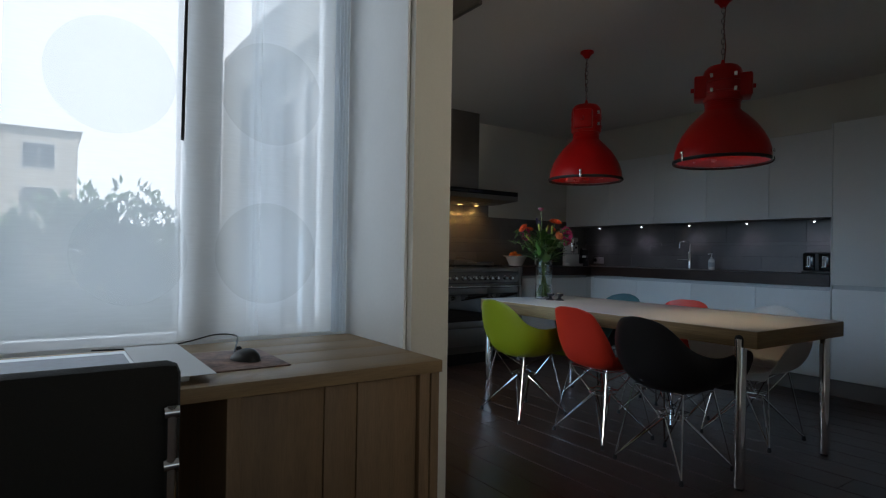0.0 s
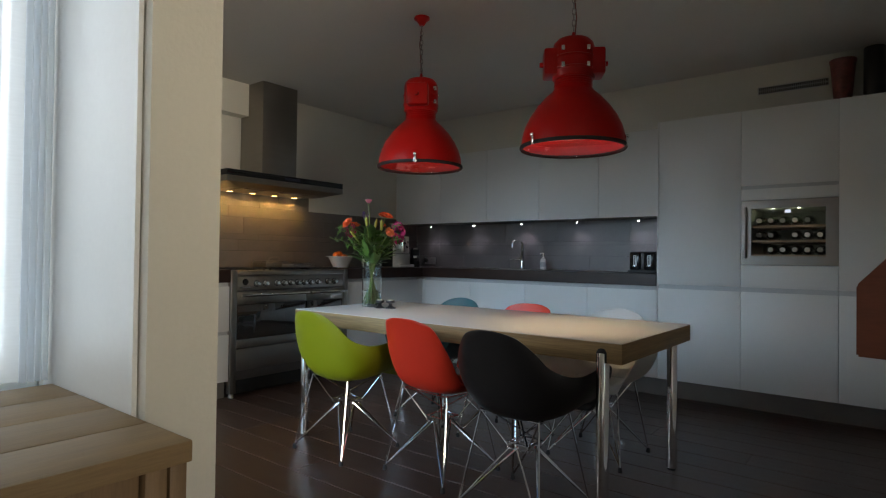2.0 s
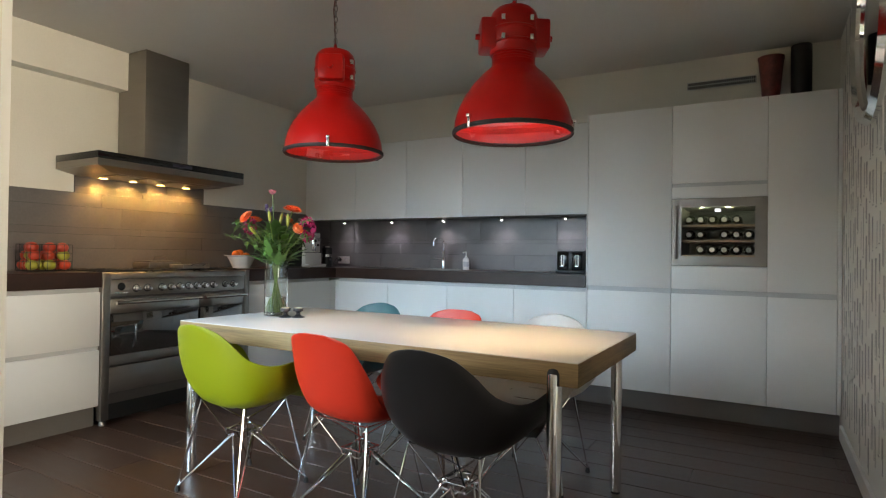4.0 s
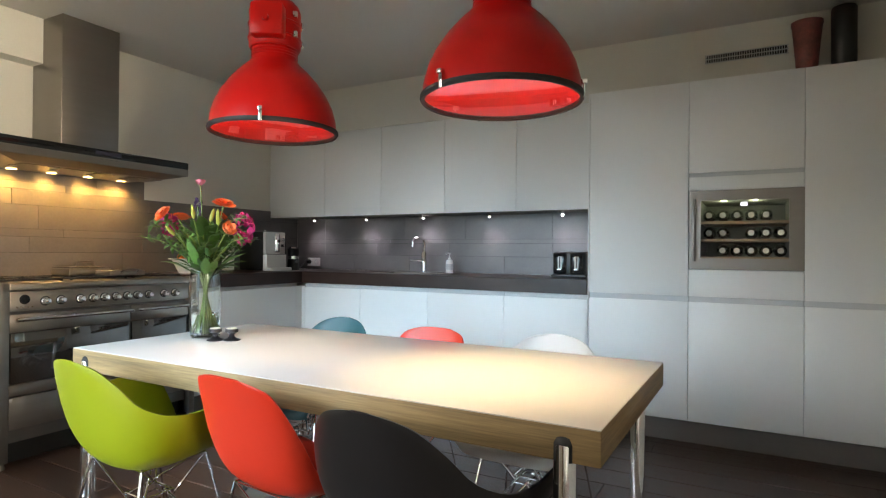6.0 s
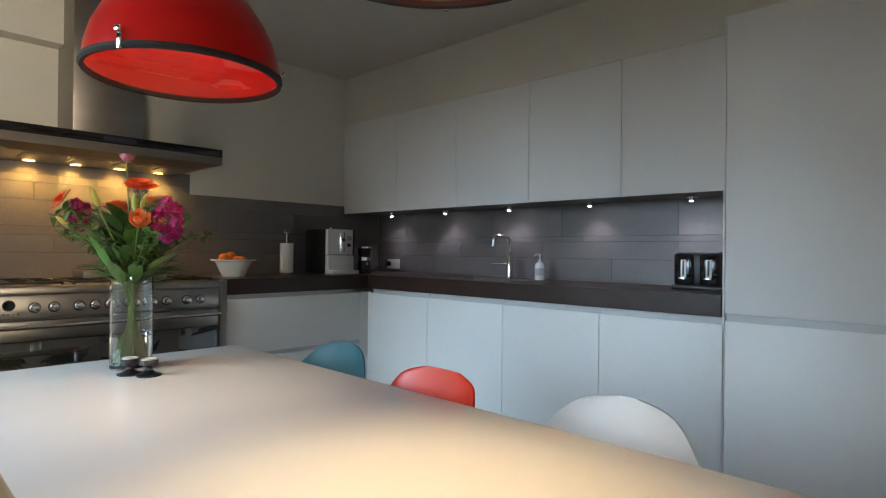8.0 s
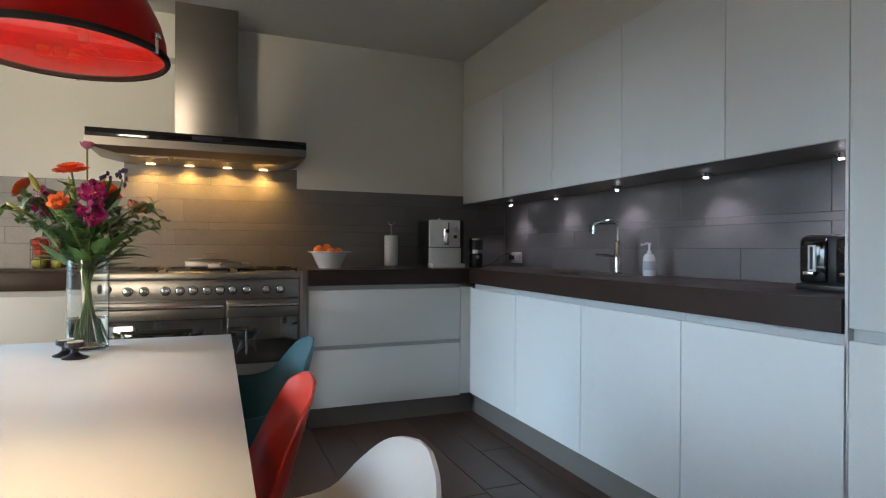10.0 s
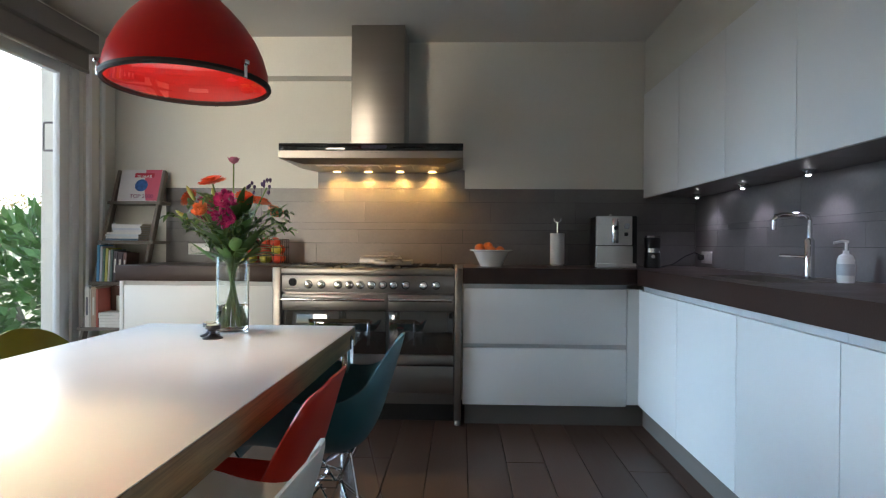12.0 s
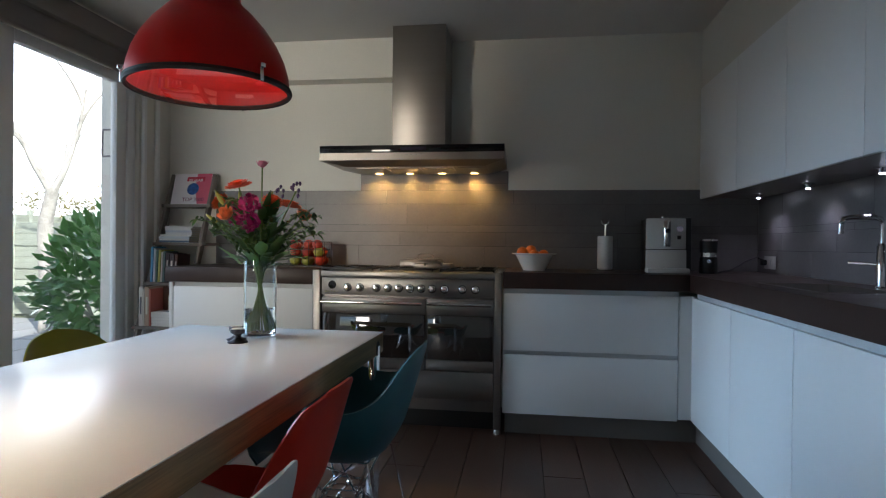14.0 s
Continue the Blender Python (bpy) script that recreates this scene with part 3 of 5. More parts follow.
# under-cupboard spotlights
for y in (5.457, 4.855, 4.262, 3.655, 3.06):
    c = thing("spotlight", (6.06, y, 1.446), "small silver spotlight under the cupboards, lit", "spotlight", "under-cupboard lights")
    part("housing", lathe(bmesh.new(), [(0.0, 0.0), (0.030, 0.0), (0.030, -0.004), (0.016, -0.010), (0.011, -0.026), (0, -0.026)], (6.06, y, 1.452), 16), CHROME, c)
    part("lens", lathe(bmesh.new(), [(0.0, -0.031), (0.008, -0.030), (0.010, -0.0265), (0.0, -0.0265)], (6.06, y, 1.452), 12), LEDGLOW, c)
    lamp("spotlight_beam", "SPOT", look((6.06, y, 1.415), (6.08, y, 1.0)), 1.5, (0.84, 0.80, 1.0), spot_size=radians(125), spot_blend=0.8, shadow_soft_size=0.02)

# ---- range cooker ----
c = thing("range_cooker", (3.94, 5.45, 0), "wide stainless steel range cooker with two ovens", "cooker")
SL, SR, SYF = 3.369, 4.538, 5.19
bm = bmesh.new()
box(bm, SL + 0.055, SR - 0.045, SYF + 0.035, 5.76, 0.12, 0.918)
part("body", bm, DARKSTEEL, c)
for x0, x1 in ((SL, SL + 0.052), (SR - 0.042, SR)):
    part("corner_post", box(bmesh.new(), x0, x1, SYF - 0.008, SYF + 0.05, 0.03, 0.962, 0.004), STEEL, c)
for x in (SL + 0.026, SR - 0.021):
    part("foot", lathe(bmesh.new(), [(0, 0), (0.022, 0), (0.022, 0.012), (0.014, 0.03), (0, 0.03)], (x, SYF + 0.02, 0.0), 12), STEEL, c)
part("hob_rim", box(bmesh.new(), SL + 0.052, SR - 0.042, SYF - 0.004, 5.77, 0.920, 0.958, 0.005), STEEL, c)
part("control_panel", box(bmesh.new(), SL + 0.055, SR - 0.045, SYF, SYF + 0.034, 0.812, 0.918, 0.004), STEEL, c)
kx = [3.592, 3.671, 3.776, 3.847, 3.914, 3.984, 4.053, 4.119, 4.195, 4.303, 4.381]
for x in kx:
    bm = lathe(bmesh.new(), [(0, 0.038), (0.014, 0.036), (0.017, 0.028), (0.016, 0.008), (0.021, 0.004), (0.021, 0.0), (0, 0)], seg=16)
    bm.transform(pose(x, SYF, 0.858, 90, 0, 0))
    k = part("knob", bm, CHROME, c)
    part("bezel", rod(bmesh.new(), (x, SYF - 0.003, 0.858), (x, SYF + 0.001, 0.858), 0.026, 0.026, 16), BLACKPLASTIC, k)
bm = lathe(bmesh.new(), [(0, 0.008), (0.022, 0.008), (0.026, 0.0), (0, 0)], seg=20)
bm.transform(pose(3.493, SYF, 0.872, 90, 0, 0))
part("clock", bm, BLACKGLASS, c)
for i in range(5):
    part("button", rod(bmesh.new(), (3.455 + i * 0.018, SYF - 0.005, 0.832), (3.455 + i * 0.018, SYF + 0.001, 0.832), 0.0045, 0.0045, 8), CHROME, c)
for x0, x1 in ((SL + 0.057, 4.078), (4.086, SR - 0.047)):
    d = part("oven_door", box(bmesh.new(), x0, x1, SYF + 0.002, SYF + 0.034, 0.70, 0.796, 0.004), STEEL, c)
    part("glass", box(bmesh.new(), x0 + 0.006, x1 - 0.006, SYF + 0.005, SYF + 0.033, 0.432, 0.698, 0.002), OVENGLASS, d)
    part("lower_rail", box(bmesh.new(), x0, x1, SYF + 0.002, SYF + 0.034, 0.368, 0.430, 0.003), STEEL, d)
    bm = bmesh.new()
    rod(bm, (x0 + 0.012, SYF - 0.045, 0.770), (x1 - 0.012, SYF - 0.045, 0.770), 0.011, seg=14)
    for x in (x0 + 0.03, x1 - 0.03):
        rod(bm, (x, SYF - 0.045, 0.770), (x, SYF + 0.004, 0.760), 0.009, seg=10)
    part("handle", bm, CHROME, d)
part("storage_drawer", box(bmesh.new(), SL + 0.057, SR - 0.047, SYF + 0.002, SYF + 0.034, 0.195, 0.362, 0.004), STEEL, c)
part("lower_recess", B(SL + 0.06, SR - 0.05, SYF + 0.10, SYF + 0.12, 0.0, 0.19), BLACKPLASTIC, c)
for gx in (3.56, 3.94, 4.32):
    bm = bmesh.new()
    for y in (5.28, 5.68):
        box(bm, gx - 0.17, gx + 0.17, y, y + 0.012, 0.964, 0.976, 0.002)
    for x in (gx - 0.17, gx + 0.158):
        box(bm, x, x + 0.012, 5.292, 5.68, 0.964, 0.976, 0.002)
        for y in (5.28, 5.68):
            box(bm, x, x + 0.012, y, y + 0.012, 0.956, 0.966)
    s = part("pan_support", bm, BLACKPLASTIC, c, "black cast iron pan support")
    for x in (gx - 0.06, gx + 0.05):
        part("bar", box(bmesh.new(), x, x + 0.012, 5.29, 5.682, 0.967, 0.979, 0.002), BLACKPLASTIC, s)
    part("bar", box(bmesh.new(), gx - 0.16, gx + 0.16, 5.48, 5.492, 0.966, 0.978, 0.002), BLACKPLASTIC, s)
for gx in (3.45, 3.66, 3.94, 4.22, 4.42):
    for y in (5.38, 5.60):
        part("burner", lathe(bmesh.new(), [(0, 0.014), (0.032, 0.013), (0.036, 0.008), (0.040, 0.0), (0, 0)], (gx, y, 0.957), 16), DARKSTEEL, c)

c = thing("grill_tray", (4.05, 5.36, 0.978), "flat stainless steel grill tray with a folded lid and handle", "grill pan")
part("tray", box(bmesh.new(), 3.99, 4.22, 5.26, 5.42, 0.979, 1.008, 0.004), STEEL, c)
part("handle", tube(bmesh.new(), [(4.06, 5.262, 1.0), (4.065, 5.235, 1.014), (4.085, 5.228, 1.017), (4.14, 5.228, 1.017), (4.16, 5.235, 1.014), (4.165, 5.262, 1.0)], 0.0065), DARKSTEEL, c)
c = thing("grill_pan", (3.96, 5.56, 0.978), "square steel grill pan with a folding lid", "grill pan")
part("pan", box(bmesh.new(), 3.86, 4.12, 5.46, 5.66, 0.979, 1.020, 0.005), STEEL, c)
part("lid", box(bmesh.new(), 3.87, 4.11, 5.47, 5.65, 1.021, 1.030, 0.003), DARKSTEEL, c)
part("handle", tube(bmesh.new(), [(3.96, 5.56, 1.028), (3.965, 5.56, 1.052), (3.98, 5.56, 1.06), (4.05, 5.56, 1.06), (4.065, 5.56, 1.052), (4.07, 5.56, 1.028)], 0.006), DARKSTEEL, c)

# ---- extractor hood ----
c = thing("extractor_hood", (3.95, 5.5, 1.6), "wide steel chimney extractor hood with a black glass front, lamps lit", "extractor hood")
HL, HR, HY = 3.374, 4.541, 5.272
LAMPY = 5.70
part("glass_front", box(bmesh.new(), HL, HR, HY, 5.775, 1.698, 1.744, 0.003), BLACKGLASS, c)
bm = bmesh.new()
lo = [bm.verts.new(p) for p in ((HL + 0.14, HY + 0.09, 1.622), (HR - 0.12, HY + 0.09, 1.622), (HR - 0.12, 5.77, 1.622), (HL + 0.14, 5.77, 1.622))]
mi = [bm.verts.new(p) for p in ((HL, HY + 0.002, 1.652), (HR, HY + 0.002, 1.652), (HR, 5.77, 1.652), (HL, 5.77, 1.652))]
hi = [bm.verts.new(p) for p in ((HL, HY + 0.002, 1.697), (HR, HY + 0.002, 1.697), (HR, 5.77, 1.697), (HL, 5.77, 1.697))]
bm.faces.new(lo)
bm.faces.new(hi[::-1])
for a, b in ((lo, mi), (mi, hi)):
    for k in range(4):
        bm.faces.new((a[k], a[(k + 1) % 4], b[(k + 1) % 4], b[k]))
part("body", bm, STEEL, c, smooth=False)
part("chimney", box(bmesh.new(), 3.80, 4.152, 5.45, 5.775, 1.746, CEILZ - 0.002, 0.003), STEEL, c)
part("display", B(3.90, 4.06, HY - 0.0015, HY + 0.001, 1.71, 1.732), mat("hood_display", (0.04, 0.04, 0.06), 0.2), c)
for i in range(4):
    part("button", B(3.93 + i * 0.03, 3.945 + i * 0.03, HY - 0.002, HY + 0.004, 1.682, 1.687), DARKSTEEL, c)
for x in (3.58, 3.80, 4.02, 4.24):
    part("filter", B(x, x + 0.19, HY + 0.13, 5.58, 1.617, 1.6215), STEEL, c)
for x in (3.655, 3.875, 4.10, 4.325):
    p = part("lamp_ring", lathe(bmesh.new(), [(0.028, 0), (0.037, 0), (0.037, -0.004), (0.028, -0.004)], (x, LAMPY, 1.621), 16, True), CHROME, c)
    part("lens", lathe(bmesh.new(), [(0, -0.0052), (0.018, -0.005), (0.027, -0.004)], (x, LAMPY, 1.621), 16), WARMGLOW, p)
    lamp("hood_beam", "SPOT", look((x, LAMPY, 1.612), (x, LAMPY + 0.05, 1.2)), 5.2, (1.0, 0.54, 0.14), spot_size=radians(140), spot_blend=0.8, shadow_soft_size=0.015)

# ---- ceiling grille, pots on the tall units ----
c = thing("air_grille", (5.82, 1.856, 2.33), "narrow dark slotted air grille in the bulkhead", "air vent")
part("backing", B(5.817, 5.8215, 1.634, 2.078, 2.337, 2.389), BLACKPLASTIC, c)
bm = bmesh.new()
for z in (2.335, 2.361, 2.387):
    box(bm, 5.8135, 5.8165, 1.63, 2.082, z - 0.0025, z + 0.0025)
part("frame", bm, CARCASS, c)
for i in range(34):
    y = 1.636 + i * 0.0132
    part("slat", B(5.8135, 5.8165, y, y + 0.004, 2.338, 2.386), CARCASS, c)
c = thing("red_pot", (5.72, 1.546, 2.18), "tall red-brown glazed flower pot, empty", "pot")
part("body", lathe(bmesh.new(), [(0, 0), (0.050, 0), (0.053, 0.01), (0.066, 0.16), (0.076, 0.262), (0.080, 0.268), (0.080, 0.285), (0.070, 0.285), (0.064, 0.255), (0, 0.10)], (5.72, 1.546, 2.18), 28),
     mat("red_glaze", (0.17, 0.035, 0.028), 0.35, vary=0.5, scale=22, fine=60, bump=0.2), c)
c = thing("black_vase", (5.72, 1.372, 2.18), "tall matt black cylinder vase", "vase")
part("body", lathe(bmesh.new(), [(0, 0), (0.057, 0), (0.061, 0.006), (0.061, 0.332), (0.057, 0.339), (0.050, 0.335), (0.050, 0.05), (0, 0.05)], (5.72, 1.372, 2.18), 28), BLACKPLASTIC, c)

# ---- small things on the worktop ----
c = thing("fruit_bowl", (4.73, 5.5, WZ1), "white footed porcelain bowl full of oranges", "bowl")
part("bowl", lathe(bmesh.new(), [(0, 0.0), (0.070, 0.0), (0.072, 0.008), (0.085, 0.03), (0.105, 0.075), (0.118, 0.098), (0.142, 0.104), (0.142, 0.110), (0.116, 0.106), (0.10, 0.08), (0.07, 0.035), (0, 0.02)], (4.73, 5.5, WZ1), 36), PORCELAIN, c)
for i, (dx, dy, dz) in enumerate(((-0.06, 0.0, 0.105), (0.0, -0.055, 0.1), (0.06, 0.01, 0.1), (0.0, 0.06, 0.1), (-0.02, 0.0, 0.128), (-0.075, -0.02, 0.118))):
    o = solo("orange", ball(bmesh.new(), (4.73 + dx, 5.5 + dy, WZ1 + dz), 0.034, 0.96), ORANGE, "ripe orange lying in the white bowl", "fruit", "oranges in the bowl")
c = thing("paper_towel_holder", (5.186, 5.61, WZ1), "white paper roll on a chrome upright holder", "paper towel holder")
part("roll", lathe(bmesh.new(), [(0.012, 0.014), (0.046, 0.014), (0.048, 0.018), (0.048, 0.220), (0.046, 0.224), (0.012, 0.224)], (5.186, 5.61, WZ1), 24, True), mat("paper_roll", (0.74, 0.73, 0.70), 0.85, vary=0.05, fine=120, bump=0.12), c)
part("base", lathe(bmesh.new(), [(0, 0), (0.056, 0), (0.056, 0.008), (0.05, 0.012), (0, 0.012)], (5.186, 5.61, WZ1), 24), CHROME, c)
bm = rod(bmesh.new(), (5.186, 5.61, WZ1 + 0.01), (5.186, 5.61, WZ1 + 0.30), 0.006)
tube(bm, [(5.161, 5.61, WZ1 + 0.325), (5.166, 5.61, WZ1 + 0.305), (5.186, 5.61, WZ1 + 0.298), (5.206, 5.61, WZ1 + 0.305), (5.211, 5.61, WZ1 + 0.325)], 0.004)
part("pole", bm, CHROME, c)

c = thing("coffee_machine", (5.52, 5.55, WZ1), "silver and black bean-to-cup coffee machine", "coffee machine")
part("case", box(bmesh.new(), 5.44, 5.675, 5.44, 5.76, WZ1 + 0.004, WZ1 + 0.338, 0.01), BLACKPLASTIC, c)
part("front", box(bmesh.new(), 5.405, 5.635, 5.415, 5.445, WZ1 + 0.145, WZ1 + 0.332, 0.006), SILVERP, c)
part("drip_front", box(bmesh.new(), 5.405, 5.635, 5.40, 5.445, WZ1 + 0.022, WZ1 + 0.140, 0.006), SILVERP, c)
part("drip_tray", box(bmesh.new(), 5.40, 5.64, 5.34, 5.44, WZ1 + 0.002, WZ1 + 0.030, 0.005), SILVERP, c)
part("spout", lathe(bmesh.new(), [(0, 0), (0.022, 0), (0.024, 0.006), (0.024, 0.148), (0.02, 0.156), (0, 0.156)], (5.52, 5.40, WZ1 + 0.160), 18), CHROME, c)
part("badge", rod(bmesh.new(), (5.52, 5.378, WZ1 + 0.255), (5.52, 5.374, WZ1 + 0.255), 0.014, seg=14), BLACKPLASTIC, c)
part("dial", rod(bmesh.new(), (5.595, 5.398, WZ1 + 0.268), (5.595, 5.42, WZ1 + 0.268), 0.019, seg=18), CHROME, c)
part("steam_knob", box(bmesh.new(), 5.583, 5.604, 5.40, 5.42, WZ1 + 0.205, WZ1 + 0.228, 0.003), BLACKPLASTIC, c)
part("lid_knob", rod(bmesh.new(), (5.53, 5.55, WZ1 + 0.336), (5.53, 5.55, WZ1 + 0.35), 0.012, seg=12), CHROME, c)
c = thing("coffee_grinder", (5.775, 5.45, WZ1), "small black and steel coffee grinder", "coffee grinder")
part("base", lathe(bmesh.new(), [(0, 0), (0.052, 0), (0.054, 0.008), (0.05, 0.10), (0, 0.10)], (5.775, 5.45, WZ1), 20), BLACKPLASTIC, c)
part("collar", lathe(bmesh.new(), [(0, 0.10), (0.046, 0.10), (0.046, 0.126), (0, 0.126)], (5.775, 5.45, WZ1), 20), CHROME, c)
part("hopper", lathe(bmesh.new(), [(0, 0.126), (0.050, 0.126), (0.053, 0.195), (0, 0.195)], (5.775, 5.45, WZ1), 20), BLACKPLASTIC, c)
part("lid", lathe(bmesh.new(), [(0, 0.212), (0.05, 0.208), (0.053, 0.196), (0, 0.195)], (5.775, 5.45, WZ1), 20), CHROME, c)
part("badge", rod(bmesh.new(), (5.762, 5.397, WZ1 + 0.075), (5.762, 5.404, WZ1 + 0.075), 0.012, seg=12), CHROME, c)
part("power_cord", tube(bmesh.new(), [(5.83, 5.46, WZ1 + 0.006), (5.92, 5.50, WZ1 + 0.02), (6.02, 5.54, WZ1 + 0.075), (6.09, 5.56, WZ1 + 0.10), (6.125, 5.565, WZ1 + 0.085), (6.145, 5.565, WZ1 + 0.07)], 0.0045), BLACKPLASTIC, c)


def socket(m, label):
    """A double socket; its plate lies in the x-z plane of m, facing -y."""
    s = thing("wall_socket", m.translation, label, "socket", "wall sockets")
    bm = box(bmesh.new(), -0.078, 0.078, -0.008, 0, -0.040, 0.040, 0.003)
    bm.transform(m)
    part("plate", bm, PORCELAIN, s)
    for x in (-0.037, 0.037):
        bm = lathe(bmesh.new(), [(0.0, -0.002), (0.017, -0.002), (0.020, 0.003), (0.024, 0.003)], seg=18)
        bm.transform(m @ pose(x, -0.008, 0, 90, 0, 0))
        part("outlet", bm, CARCASS, s)
        bm = bmesh.new()
        for dx in (-0.007, 0.007):
            rod(bm, (x + dx, -0.0075, 0), (x + dx, -0.0068, 0), 0.0026, seg=8)
        bm.transform(m)
        part("hole", bm, BLACKPLASTIC, s)


socket(pose(2.636, 5.772, 1.066), "white double wall socket on the grey tiles")
socket(pose(6.169, 5.55, 1.036, 0, 0, -90), "white double wall socket on the grey tiles")
solo("power_plug", box(bmesh.new(), 6.125, 6.16, 5.575, 5.612, 1.018, 1.054, 0.008), BLACKPLASTIC, "black power plug in the wall socket", "plug")

c = thing("wire_basket", (3.21, 5.55, WZ1), "black wire basket filled with apples", "basket")
bm = bmesh.new()
for z in (0.006, 0.06, 0.115, 0.168):
    pts = [(3.09, 5.46), (3.33, 5.46), (3.33, 5.64), (3.09, 5.64), (3.09, 5.46)]
    for p, q in zip(pts, pts[1:]):
        rod(bm, (*p, WZ1 + z), (*q, WZ1 + z), 0.0022, seg=6)
for i in range(6):
    for y in (5.46, 5.64):
        rod(bm, (3.09 + i * 0.048, y, WZ1 + 0.004), (3.09 + i * 0.048, y, WZ1 + 0.168), 0.0018, seg=6)
for i in range(5):
    for x in (3.09, 3.33):
        rod(bm, (x, 5.46 + i * 0.045, WZ1 + 0.004), (x, 5.46 + i * 0.045, WZ1 + 0.168), 0.0018, seg=6)
part("wires", bm, BLACKPLASTIC, c)
part("base", B(3.092, 3.328, 5.462, 5.638, WZ1, WZ1 + 0.005), BLACKPLASTIC, c)
APPLE = mat("apple_skin", (0.42, 0.045, 0.02), 0.35, vary=0.5, scale=18, bump=0.02, random_value=0.3)
GAPPLE = mat("green_apple_skin", (0.38, 0.36, 0.05), 0.35, vary=0.3, scale=18, bump=0.02)
rnd = random.Random(8)
for z, n in ((0.04, 9), (0.10, 7), (0.15, 4)):
    for i in range(n):
        x, y = 3.125 + (i % 3) * 0.083 + rnd.uniform(-0.01, 0.01), 5.50 + (i // 3) * 0.055 + rnd.uniform(-0.01, 0.01)
        solo("apple", ball(bmesh.new(), (x, y, WZ1 + z), 0.036, 0.92), GAPPLE if rnd.random() < 0.25 else APPLE, "red and yellow apple in the wire basket", "fruit", "apples in the basket")

# ---- dining table ----
TX0, TX1, TY0, TY1, TZ = 3.157, 4.069, 2.094, 4.145, 0.755
c = thing("dining_table", (3.62, 3.116, 0), "long dining table with white laminate top, plywood edge and chrome legs", "table")
part("tabletop", box(bmesh.new(), TX0, TX1, TY0, TY1, 0.672, TZ - 0.003, 0.003), PLY, c, "layered plywood tabletop edge")
part("laminate", box(bmesh.new(), TX0 + 0.001, TX1 - 0.001, TY0 + 0.001, TY1 - 0.001, TZ - 0.003, TZ, 0.001), LAMINATE, c, "satin white laminate surface")
for x in (TX0 + 0.016, TX1 - 0.016):
    for y in (TY0 + 0.085, TY1 - 0.085):
        leg = part("leg", lathe(bmesh.new(), [(0, 0.012), (0.026, 0.012), (0.026, 0.708), (0.0225, 0.719), (0.013, 0.726), (0, 0.728)], (x, y, 0), 24), CHROME, c, "chrome tube leg")
        part("foot", lathe(bmesh.new(), [(0, 0), (0.020, 0), (0.022, 0.012), (0, 0.012)], (x, y, 0), 16), RUBBER, leg)
        # black sleeve drawn in place of the shadow arch where the leg enters
        side = 0.006 if x < 3.6 else -0.006
        part("collar", lathe(bmesh.new(), [(0, 0.6725), (0.031, 0.6725), (0.031, 0.712), (0.027, 0.725), (0.016, 0.734), (0, 0.737)], (x + side, y, 0), 24), RUBBER, leg, "black sleeve standing for the shaded recess round the leg")
c.rotation_euler = (0, 0, radians(-0.6))


# ---- shell chairs ----
def spline(pts, n):
    """n points along a smooth curve through tuples."""
    out, m = [], len(pts) - 1
    for i in range(n):
        t = i / (n - 1) * m
        k = min(int(t), m - 1)
        f = t - k
        p0, p1, p2, p3 = (pts[max(0, min(m, k + d))] for d in (-1, 0, 1, 2))
        out.append(tuple(0.5 * (2 * b + (c2 - a) * f + (2 * a - 5 * b + 4 * c2 - d2) * f * f + (3 * b - a - 3 * c2 + d2) * f ** 3) for a, b, c2, d2 in zip(p0, p1, p2, p3)))
    return out


